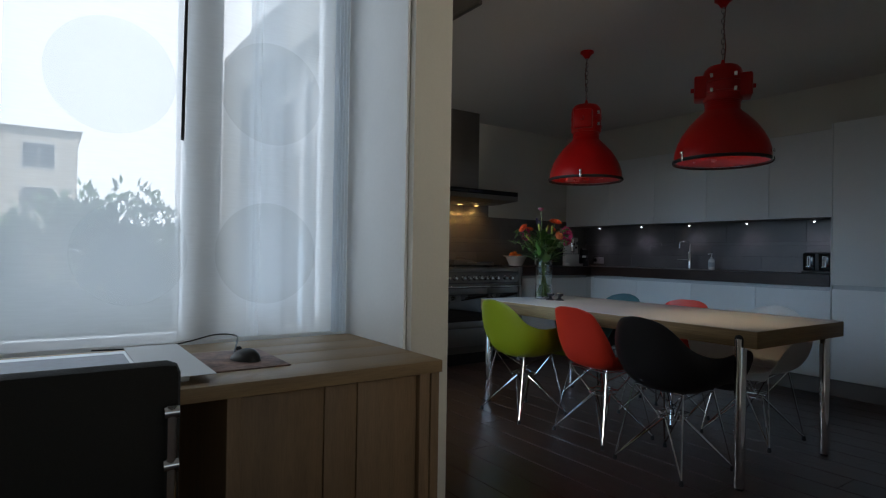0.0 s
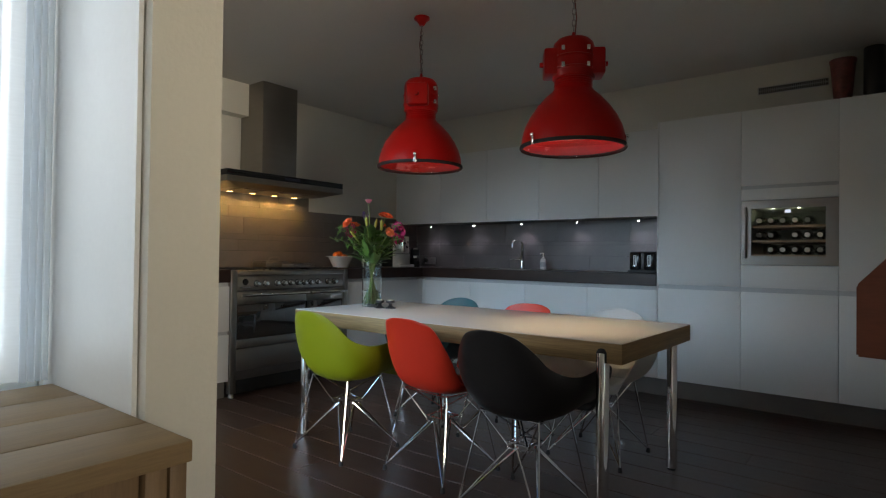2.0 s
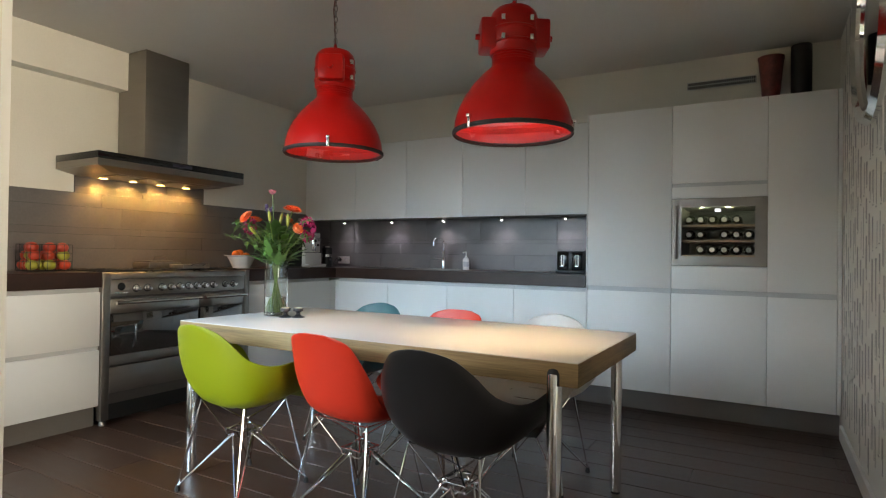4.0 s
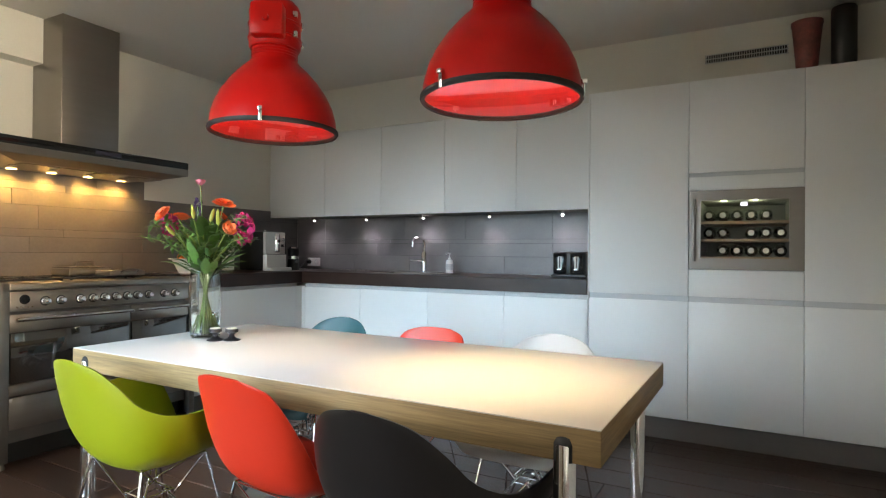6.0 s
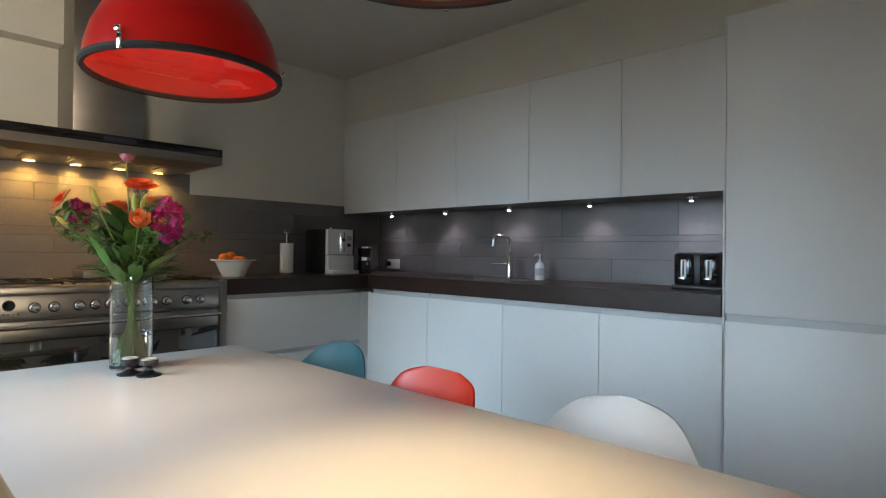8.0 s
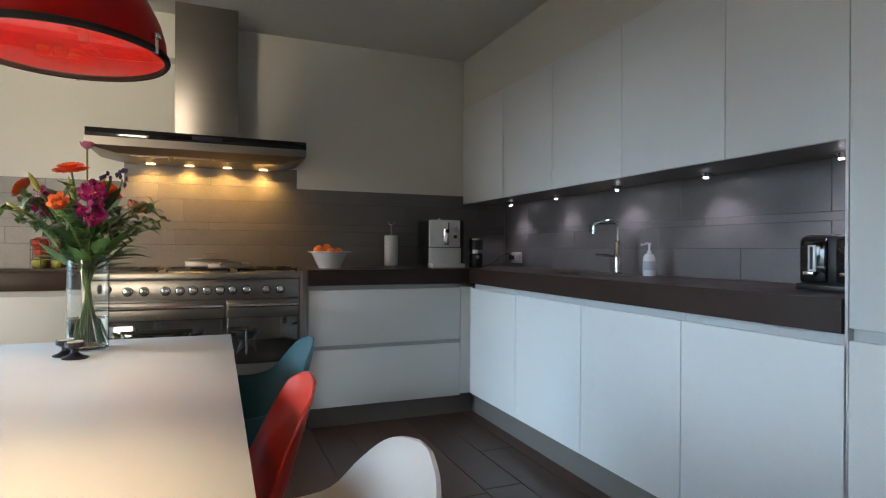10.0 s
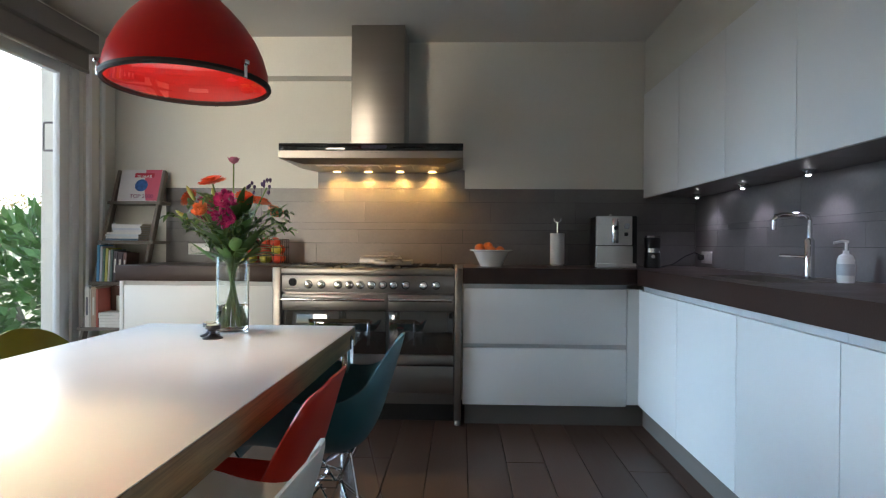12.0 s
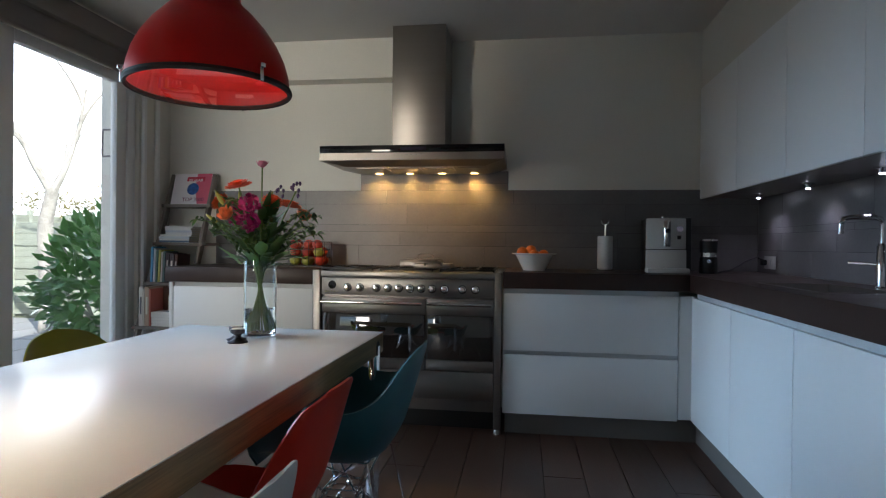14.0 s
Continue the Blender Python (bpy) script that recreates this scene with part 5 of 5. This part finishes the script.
part("title_bar", bm, RED_INK, cover)
words("20 JAAR", 0.033, m @ pose(0.025, -0.0032, 0.184, 90, 0, 0), PORCELAIN, "title", cover)
words("TOP 2000", 0.040, m @ pose(0.025, -0.003, 0.034, 90, 0, 0), mat("title_navy", (0.22, 0.03, 0.09), 0.5), "title", cover)
z, y = levels[1][0] + 0.001, levels[1][1]
for i, (th, col) in enumerate(((0.013, (0.10, 0.16, 0.24)), (0.013, (0.68, 0.67, 0.66)), (0.014, (0.60, 0.64, 0.68)), (0.013, (0.70, 0.69, 0.66)), (0.013, (0.66, 0.66, 0.66)), (0.014, (0.55, 0.58, 0.64)), (0.013, (0.70, 0.69, 0.67)), (0.014, (0.70, 0.68, 0.66)))):
    wide = 0.235 if i < 4 else 0.205
    m = pose(2.085 + (0 if i < 4 else 0.045) + rnd.uniform(0, 0.012), y + 0.012, z + th, 0, 90, 0)
    book(m, th, wide + rnd.uniform(-0.008, 0.008), 0.15, col, "thin pale book in a lying stack")
    z += th + 0.001
x, z, y = 2.09, levels[2][0] + 0.001, levels[2][1]
for th, h, col, lean in ((0.016, 0.245, (0.10, 0.32, 0.55), 3), (0.014, 0.235, (0.55, 0.58, 0.60), 4), (0.012, 0.22, (0.07, 0.16, 0.12), 4), (0.016, 0.225, (0.45, 0.42, 0.10), 5), (0.010, 0.21, (0.60, 0.58, 0.50), 5),
                         (0.014, 0.215, (0.10, 0.16, 0.14), 5), (0.026, 0.205, (0.035, 0.025, 0.03), 6), (0.030, 0.20, (0.045, 0.03, 0.035), 6), (0.022, 0.195, (0.10, 0.05, 0.04), 7)):
    book(pose(x, y + 0.012, z + 0.0005, 0, lean * 0.5, 0), th, h, 0.15, col, "upright coloured book on the ladder shelf")
    x += th + 0.0045
x, z, y = 2.09, levels[3][0] + 0.001, levels[3][1]
for th, h, col in ((0.028, 0.262, (0.66, 0.63, 0.58)), (0.010, 0.25, (0.50, 0.46, 0.40)), (0.030, 0.262, (0.42, 0.30, 0.22)), (0.012, 0.25, (0.40, 0.10, 0.07))):
    book(pose(x, y + 0.012, z, 0, 0, 0), th, h, 0.17, col, "tall upright book on the lowest board")
    x += th + 0.002
book(pose(x + 0.004, y + 0.14, z, 0, 0, 0), 0.13, 0.262, 0.10, (0.09, 0.035, 0.02), "thick dark brown book behind a lying stack")
for i in range(5):
    book(pose(x + 0.004 + rnd.uniform(0, 0.006), y + 0.006, z + 0.019 + i * 0.0195, 0, 90, 0), 0.018, 0.135, 0.12, (0.64, 0.62, 0.58), "thin pale book in a lying stack")

# ---- desk by the window ----
c = thing("desk", (0.5, 2.6, 0), "rustic oak desk with a planked cupboard at one end", "desk")
DX0, DX1, DY0, DY1, DZ = -0.75, 1.498, 2.25, 2.935, 0.755
for i in range(4):
    y0 = DY0 + i * (DY1 - DY0) / 4
    part("top_plank", box(bmesh.new(), DX0, DX1, y0 + 0.0008, y0 + (DY1 - DY0) / 4 - 0.0008, DZ - 0.038, DZ, 0.003), OAK, c)
for x0, x1 in ((1.463, 1.494), (1.421, 1.459), (0.845, 0.882)):
    y1 = DY1 - 0.03 if x0 > 1.44 or x0 < 1.1 else DY0 + 0.06
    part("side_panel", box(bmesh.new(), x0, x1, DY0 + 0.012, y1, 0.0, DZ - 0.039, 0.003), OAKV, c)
for x0, x1 in ((0.885, 1.112), (1.115, 1.214), (1.217, 1.419)):
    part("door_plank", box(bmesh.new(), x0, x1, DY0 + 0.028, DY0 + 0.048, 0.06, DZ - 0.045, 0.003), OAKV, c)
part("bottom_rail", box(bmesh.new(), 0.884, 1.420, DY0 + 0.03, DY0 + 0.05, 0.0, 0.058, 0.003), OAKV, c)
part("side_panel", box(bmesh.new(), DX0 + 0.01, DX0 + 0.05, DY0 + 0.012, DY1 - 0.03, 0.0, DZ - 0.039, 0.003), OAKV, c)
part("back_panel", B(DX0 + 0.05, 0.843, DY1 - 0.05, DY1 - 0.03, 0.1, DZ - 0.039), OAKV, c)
solo("mouse_pad", box(bmesh.new(), 0.84, 1.06, 2.4, 2.72, DZ, DZ + 0.004, 0.001), mat("photo_mouse_pad", (0.22, 0.13, 0.10), 0.7, vary=0.8, scale=16, fine=60), "mouse pad printed with a red-brown photo", "mouse pad")
c = thing("computer_mouse", (0.965, 2.53, DZ + 0.004), "black cordless-shaped computer mouse on its pad", "computer mouse")
bm = ball(bmesh.new(), (0, 0, 0), 1.0, 1.0, 20, 12)
for v in bm.verts:
    v.co = Vector((v.co.x * 0.033, v.co.y * 0.056, max(0.0, v.co.z) * 0.036 * (1 - 0.25 * v.co.y)))
bm.transform(pose(0.965, 2.53, DZ + 0.0045, 0, 0, 25))
part("body", bm, BLACKPLASTIC, c)
bm = rod(bmesh.new(), (-0.004, 0.03, 0.030), (0.004, 0.03, 0.030), 0.008, seg=12)
bm.transform(pose(0.965, 2.53, DZ + 0.0045, 0, 0, 25))
part("wheel", bm, RUBBER, c)
part("cable", tube(bmesh.new(), spline([(0.943, 2.58, DZ + 0.015), (0.99, 2.72, DZ + 0.03), (1.02, 2.85, DZ + 0.034), (0.97, 2.93, DZ + 0.03), (0.87, 2.92, DZ + 0.012), (0.77, 2.89, DZ + 0.006), (0.59, 2.93, DZ + 0.004)], 28), 0.0028, 6), BLACKPLASTIC, c)
c = thing("laptop", (0.52, 2.57, DZ), "silver laptop with a dark keyboard on the desk", "laptop")
part("base", box(bmesh.new(), 0.25, 0.77, 2.33, 2.79, DZ, DZ + 0.018, 0.005), mat("silver_laptop", (0.55, 0.57, 0.60), 0.4, metal=0.4, vary=0.03), c)
part("keyboard", B(0.29, 0.66, 2.49, 2.73, DZ + 0.018, DZ + 0.0195), mat("blue_grey_keys", (0.09, 0.11, 0.16), 0.5, vary=0.3, scale=40), c)
solo("paper_sheet", box(bmesh.new(), 0.67, 0.828, 2.3, 2.84, DZ + 0.0195, DZ + 0.0205), mat("white_paper", (0.75, 0.76, 0.76), 0.8, vary=0.03), "white sheet of paper lying by the laptop", "paper")

c = thing("desk_chair", (0.47, 2.07, 0), "dark padded desk chair with chrome back brackets", "chair")
PAD = mat("dark_upholstery", (0.013, 0.012, 0.010), 0.75, vary=0.2, fine=220, bump=0.15)
part("backrest", box(bmesh.new(), 0.21, 0.698, 2.03, 2.085, 0.44, 0.862, 0.026), PAD, c)
part("seat", box(bmesh.new(), 0.23, 0.685, 2.07, 2.49, 0.42, 0.475, 0.024), PAD, c)
for x in (0.245, 0.675):
    part("leg", tube(bmesh.new(), spline([(x, 2.016, 0.78), (x, 2.016, 0.6), (x, 2.02, 0.45), (x, 2.01, 0.2), (x, 1.99, 0.0)], 12), 0.011, 10), CHROME, c)
    part("leg", tube(bmesh.new(), [(x, 2.47, 0.0), (x, 2.45, 0.41)], 0.011, 10), CHROME, c)
    for z in (0.66, 0.765):
        part("bracket", rod(bmesh.new(), (x - 0.014, 2.016, z), (x + 0.014, 2.016, z), 0.013, seg=12), CHROME, c)

# ---- curtains ----
def cloth(x0, x1, y, z0, z1, waves, amp, n=60):
    bm, cols = bmesh.new(), []
    for i in range(n + 1):
        t = i / n
        yy = y + amp * math.sin(t * waves * 2 * math.pi) + amp * 0.4 * math.sin(t * waves * 5.1 + 1.0)
        cols.append((bm.verts.new((x0 + (x1 - x0) * t, yy, z0)), bm.verts.new((x0 + (x1 - x0) * t, yy, z1))))
    for a, b in zip(cols, cols[1:]):
        bm.faces.new((a[0], b[0], b[1], a[1]))
    return bm


def disc(cx, y, cz, r):
    bm = lathe(bmesh.new(), [(0, 0), (r, 0)], seg=48)
    bm.transform(pose(cx, y, cz, 90, 0, 0))
    return bm


c = thing("sheer_curtain", (0.6, 2.985, 0.76), "sheer white panel curtain with large woven circles", "curtain", "sheer curtains")
part("cloth", cloth(0.34, 0.855, 2.984, 0.76, 2.46, 1.0, 0.004), SHEER, c)
part("circle", disc(0.637, 2.970, 1.67, 0.195), SHEERDOT, c)
part("circle", disc(0.70, 2.970, 1.075, 0.18), SHEERDOT, c)
c = thing("sheer_curtain", (1.17, 3.0, 0.76), "sheer white panel curtain with large woven circles", "curtain", "sheer curtains")
part("cloth", cloth(0.84, 1.495, 2.998, 0.76, 2.46, 3.0, 0.007), SHEER, c)
part("circle", disc(1.182, 2.984, 1.70, 0.198), SHEERDOT, c)
part("circle", disc(1.17, 2.984, 1.08, 0.195), SHEERDOT, c)
part("gathered_edge", cloth(1.435, 1.497, 2.965, 0.76, 2.46, 4.0, 0.010), SHEERDENSE, c)
part("gathered_edge", cloth(1.10, 1.235, 3.0045, 0.76, 2.46, 3.0, 0.004), SHEER, c)
solo("curtain_wand", tube(bmesh.new(), [(0.862, 2.95, 2.46), (0.852, 2.948, 1.475)], 0.006, 8), BLACKPLASTIC, "thin black curtain wand hanging from the rail", "curtain wand")
solo("curtain_rail", box(bmesh.new(), -1.3, 1.498, 2.94, 3.008, 2.46, 2.50, 0.003), WINFRAME, "white curtain rail above the desk window", "curtain rail")

# ---- the garden and beyond ----
GRASS = mat("garden_soil", (0.10, 0.11, 0.06), 0.9, vary=0.4, scale=1.5, fine=30, bump=0.3)
PAVE = mat("paving_stone", (0.32, 0.325, 0.32), 0.75, vary=0.15, scale=5, fine=60, bump=0.2, random_value=0.12)
structure("ground", B(-300, 300, -300, 300, -0.6, -0.16), GRASS, "garden soil and grass reaching far out")
bm = bmesh.new()
for i in range(10):
    for j in range(11):
        x, y = -4.2 + i * 0.58, 3.45 + j * 0.55
        if x < 1.1:
            box(bm, x + 0.005, x + 0.573, y + 0.005, y + 0.543, -0.16, -0.055 + 0.006 * ((i * 7 + j * 3) % 5) / 5)
structure("pavement", bm, PAVE, "grey square paving slabs of the terrace")
FENCE = mat("weathered_fence", (0.36, 0.39, 0.32), 0.8, vary=0.25, scale=2, fine=20, bump=0.15, stretch=(1, 1, 8), random_value=0.15)
fence = thing("garden_fence", (-4.8, 9, -0.16), "weathered grey-green horizontal board garden fence", "fence")
share = {}


def board_mesh(l):
    if l not in share:
        share[l] = mesh_of("board", box(bmesh.new(), 0, l, -0.011, 0.011, 0, 0.185), FENCE, False)
    return share[l]


for k in range(10):
    y0 = 2.2 + k * 1.05
    part("post", box(bmesh.new(), -4.86, -4.78, y0 - 0.04, y0 + 0.04, -0.16, 1.72, 0.005), FENCE, fence)
    for r in range(9):
        ob = new("board", board_mesh(0.97))
        ob.parent = fence
        ob.matrix_parent_inverse = Matrix.Translation(-fence.location)
        ob.matrix_basis = pose(-4.82 + 0.012 * (r % 2), y0 + 0.04, -0.12 + r * 0.195, 7, 0, 90)
for k in range(9):
    x0 = -3.95 + k * 1.05
    part("post", box(bmesh.new(), x0 - 0.04, x0 + 0.04, 10.36, 10.44, -0.16, 1.56, 0.005), FENCE, fence)
    for r in range(8):
        ob = new("board", board_mesh(0.97))
        ob.parent = fence
        ob.matrix_parent_inverse = Matrix.Translation(-fence.location)
        ob.matrix_basis = pose(x0 + 0.04, 10.4 + 0.012 * (r % 2), -0.12 + r * 0.195, -7, 0, 0)

BARK = mat("pale_bark", (0.42, 0.40, 0.35), 0.85, vary=0.45, scale=8, fine=40, bump=0.5)
t = thing("bare_tree", (-1.4, 8.35, -0.16), "bare pale-barked garden tree with forked branches", "tree")
rnd = random.Random(21)
part("trunk", tube(bmesh.new(), spline([(-1.4, 8.35, -0.2), (-1.38, 8.34, 0.6), (-1.43, 8.36, 1.3), (-1.37, 8.36, 1.60), (-1.33, 8.36, 1.78)], 16), [0.10 - 0.025 * i / 15 for i in range(16)], 12), BARK, t)


def limb(start, way, length, r, level):
    pts, p, d = [], Vector(start), Vector(way).normalized()
    for i in range(7):
        pts.append(tuple(p))
        d = (d + Vector((rnd.uniform(-1, 1), rnd.uniform(-1, 1), rnd.uniform(-0.4, 0.9))) * 0.17).normalized()
        p = p + d * length / 6
    part("limb" if level < 2 else "twig", tube(bmesh.new(), pts, [r * (1 - 0.75 * i / 6) for i in range(7)], 7 if level < 2 else 5), BARK, t)
    if level < 3:
        for k in range(3):
            q = Vector(pts[3 + k])
            w = (d + Vector((rnd.uniform(-1, 1), rnd.uniform(-1, 1), rnd.uniform(-0.1, 0.8)))).normalized()
            limb(q, w, length * rnd.uniform(0.45, 0.65), r * 0.42, level + 1)


for w, l, r0 in (((-0.42, -0.30, 1.0), 1.5, 0.062), ((0.30, 0.22, 1.0), 1.7, 0.055), ((-0.1, 0.5, 0.9), 1.1, 0.035)):
    limb((-1.335, 8.36, 1.74), w, l * 0.85, r0, 0)

BUSHLEAF = mat("rhododendron_leaf", (0.12, 0.25, 0.075), 0.35, vary=0.3, scale=10, bump=0.03, random_value=0.0, coat=0.2)


def bush(at, rx, ry, h, n, seed, name, label, material, size=0.12):
    r = random.Random(seed)
    b = thing(name, (at[0], at[1], -0.16), label, "bush")
    bm = bmesh.new()
    for k in range(9):
        a = r.uniform(0, 6.28)
        e = Vector((at[0] + rx * 0.7 * math.cos(a), at[1] + ry * 0.7 * math.sin(a), h * r.uniform(0.4, 0.8)))
        tube(bm, [(at[0], at[1], -0.2), (at[0] * 0.5 + e.x * 0.5, at[1] * 0.5 + e.y * 0.5, h * 0.25), tuple(e)], [0.03, 0.018, 0.008], 6)
    part("branches", bm, BARK, b)
    verts, faces = [], []
    for k in range(n):
        u = Vector((r.gauss(0, 1), r.gauss(0, 1), r.gauss(0, 1))).normalized() * (r.uniform(0.45, 1.0) ** 0.5)
        wob = 1 + 0.22 * noise.noise(u * 2.3 + Vector((seed, 0, 0)))
        p = Vector((at[0] + u.x * rx * wob, at[1] + u.y * ry * wob, h * 0.5 + u.z * h * 0.5 * wob))
        d = (u + Vector((r.gauss(0, 0.6), r.gauss(0, 0.6), r.gauss(0.1, 0.5)))).normalized()
        s = d.cross(Vector((r.gauss(0, 1), r.gauss(0, 1), r.gauss(0, 1)))).normalized()
        l, w = size * r.uniform(0.7, 1.2), size * 0.2
        o = len(verts)
        verts += [p, p + d * l * 0.5 + s * w, p + d * l, p + d * l * 0.5 - s * w]
        faces.append((o, o + 1, o + 2, o + 3))
    me = bpy.data.meshes.new("leaves")
    me.from_pydata([tuple(v) for v in verts], [], faces)
    me.materials.append(material)
    lv = new("leaves", me)
    lv.parent, lv.matrix_parent_inverse = b, Matrix.Translation(-b.location)
    tagged(lv, kind="stuff")


PALEBUSH = mat("pale_shrub_leaf", (0.22, 0.20, 0.08), 0.6, vary=0.4, scale=6)
bush((0.70, 7.0), 0.80, 0.62, 1.42, 1500, 3, "rhododendron", "dense green rhododendron bush beside the terrace", BUSHLEAF, 0.17)
bush((1.0, 7.6), 1.0, 0.8, 1.7, 2600, 5, "rhododendron", "dense green rhododendron bush beside the terrace", BUSHLEAF)
bush((-5.3, 12.6), 1.0, 1.0, 2.3, 2600, 7, "shrub", "pale yellow-green shrub by the fence", PALEBUSH, 0.09)
bush((-3.6, 12.4), 1.2, 0.6, 2.2, 2600, 9, "shrub", "pale yellow-green shrub by the fence", PALEBUSH, 0.09)

# hazy bright sky far behind the houses
bm = bmesh.new()
low, high = [], []
for k in range(25):
    a = radians(60 + 150 * k / 24)
    low.append(bm.verts.new((75 * math.cos(a), 75 * math.sin(a), -0.5)))
    high.append(bm.verts.new((75 * math.cos(a), 75 * math.sin(a), 48)))
for k in range(24):
    bm.faces.new((low[k], low[k + 1], high[k + 1], high[k]))
structure("backdrop", bm, glow_mat("hazy_sky", (0.97, 0.99, 1.0), 3.4), "bright hazy white sky in the distance")

HBRICK = mat("pale_house_brick", (0.72, 0.67, 0.58), 0.85, vary=0.15, scale=1.2, fine=25, bump=0.1)
ROOF = mat("pale_roof_edge", (0.62, 0.62, 0.60), 0.8, vary=0.2, scale=2, fine=20)
for hx, hy, wd, seed in ((-16.5, 37.0, 9.0, 1), (-6.8, 37.5, 8.6, 2)):
    h = thing("house", (hx, hy, -0.16), "pale brick house with a low white-edged roof", "house", "houses behind the garden")
    part("wall", B(hx, hx + wd, hy, hy + 8, -0.16, 7.3), HBRICK, h, smooth=False)
    bm = bmesh.new()
    pr = [(hy - 0.4, 7.3), (hy + 4, 7.9), (hy + 8.4, 7.3)]
    a = [bm.verts.new((hx - 0.2, y, z)) for y, z in pr]
    b = [bm.verts.new((hx + wd + 0.2, y, z)) for y, z in pr]
    bm.faces.new(a)
    bm.faces.new(b[::-1])
    for k in range(3):
        bm.faces.new((a[k], a[(k + 1) % 3], b[(k + 1) % 3], b[k]))
    part("roof", bm, ROOF, h, smooth=False)
    for i in range(3):
        for z in (0.7, 2.9, 5.2):
            x = hx + 0.9 + i * (wd - 1.8) / 2.6
            wdw = part("window", B(x, x + 1.5, hy - 0.04, hy + 0.02, z, z + 1.4), WINFRAME, h, smooth=False)
            part("pane", B(x + 0.08, x + 0.72, hy - 0.06, hy - 0.045, z + 0.08, z + 1.32), BLACKGLASS, wdw, smooth=False)
            part("pane", B(x + 0.78, x + 1.42, hy - 0.06, hy - 0.045, z + 0.08, z + 1.32), BLACKGLASS, wdw, smooth=False)

# ---- wall tiles ----
def tile_wall(parent_name, label, origin, along, inward, rows, start, stop, seed):
    """Rows of (z0, z1, from, to): long slates with open joints, each proud of a dark bed."""
    r = random.Random(seed)
    host = thing(parent_name, origin, label, "tiles", kind="structure")
    ax, inn = Vector(along), Vector(inward)
    made = {}
    for z0, z1, s0, s1 in rows:
        s = s0
        first = True
        while s < s1 - 0.01:
            l = r.choice((0.6, 0.75, 0.9, 0.9)) if not first else r.choice((0.35, 0.5, 0.7))
            first = False
            e = min(s1, s + l)
            if s1 - e < 0.15:
                e = s1
            key = (round(e - s, 3), z0, z1)
            if key not in made:
                w, h = e - s - 0.0022, z1 - z0 - 0.0022
                bm = box(bmesh.new(), 0, w, -0.0095, 0, 0, h, 0.0008)
                made[key] = mesh_of("tile", bm, TILE, False)
            ob = new("tile", made[key])
            ob.parent, ob.matrix_parent_inverse = host, Matrix.Translation(-host.location)
            p = Vector(origin) + ax * (s + 0.0011)
            rot = math.degrees(math.atan2(ax.y, ax.x))
            ob.matrix_basis = pose(p.x, p.y, z0 + 0.0011, 0, 0, rot)
            s = e
    return host


north_rows = [(0.969, 1.117, 2.39, 5.80), (1.117, 1.215, 2.39, 5.80), (1.215, 1.264, 2.39, 5.80), (1.264, 1.412, 2.39, 5.80), (1.412, 1.508, 2.39, 5.80),
              (1.508, 1.555, 3.50, 4.553), (1.555, 1.640, 3.50, 4.553)]
bm = bmesh.new()
box(bm, 2.39, 6.18, 5.7765, 5.784, 0.969, 1.508)
box(bm, 3.50, 4.553, 5.7765, 5.784, 1.508, 1.64)
structure("tile_bed_north", bm, JOINT, "dark joint bed behind the long slate tiles")
tile_wall("tiles_north", "long brown-grey slate wall tiles in uneven rows", (0, 5.7825, 0), (1, 0, 0), (0, -1, 0), [(a, b, c0, c1 if c1 < 5 else 6.178) for a, b, c0, c1 in north_rows], 0, 0, 3)
structure("tile_bed_east", B(6.182, 6.189, 2.76, 5.776, 0.969, 1.452), JOINT, "dark joint bed behind the long slate tiles")
tile_wall("tiles_east", "long brown-grey slate wall tiles in uneven rows", (6.1875, 5.772, 0), (0, -1, 0), (-1, 0, 0),
          [(0.969, 1.109, 0, 3.012), (1.109, 1.215, 0, 3.012), (1.215, 1.250, 0, 3.012), (1.250, 1.452, 0, 3.012)], 0, 0, 6)

# ---- floor planks ----
r = random.Random(2)
planks = thing("floor_planks", (1.5, 1.5, -0.014), "dark brown worn wooden floor planks", "floor", kind="structure")
plank_mesh = {}
col = 0
x = -2.95
while x < 6.18:
    w = 0.198
    xa = x
    y = -2.93 - r.uniform(0, 1.5)
    while y < 5.78:
        l = r.choice((2.2, 2.8, 3.4))
        ya, yb = max(y, -2.93), min(y + l, 5.78)
        top = 3.0 if xa < 1.66 else 5.78
        low = 1.08 if xa > 2.5 else -2.93
        ya, yb = max(ya, low), min(yb, top)
        if yb - ya > 0.05:
            key = round(yb - ya, 3)
            if key not in plank_mesh:
                plank_mesh[key] = mesh_of("plank", box(bmesh.new(), 0, w - 0.004, 0, key - 0.003, -0.014, 0, 0.0015), PLANK, False)
            ob = new("plank", plank_mesh[key])
            ob.parent, ob.matrix_parent_inverse = planks, Matrix.Translation(-planks.location)
            ob.matrix_basis = pose(xa, ya, 0)
        y += l
    x += w
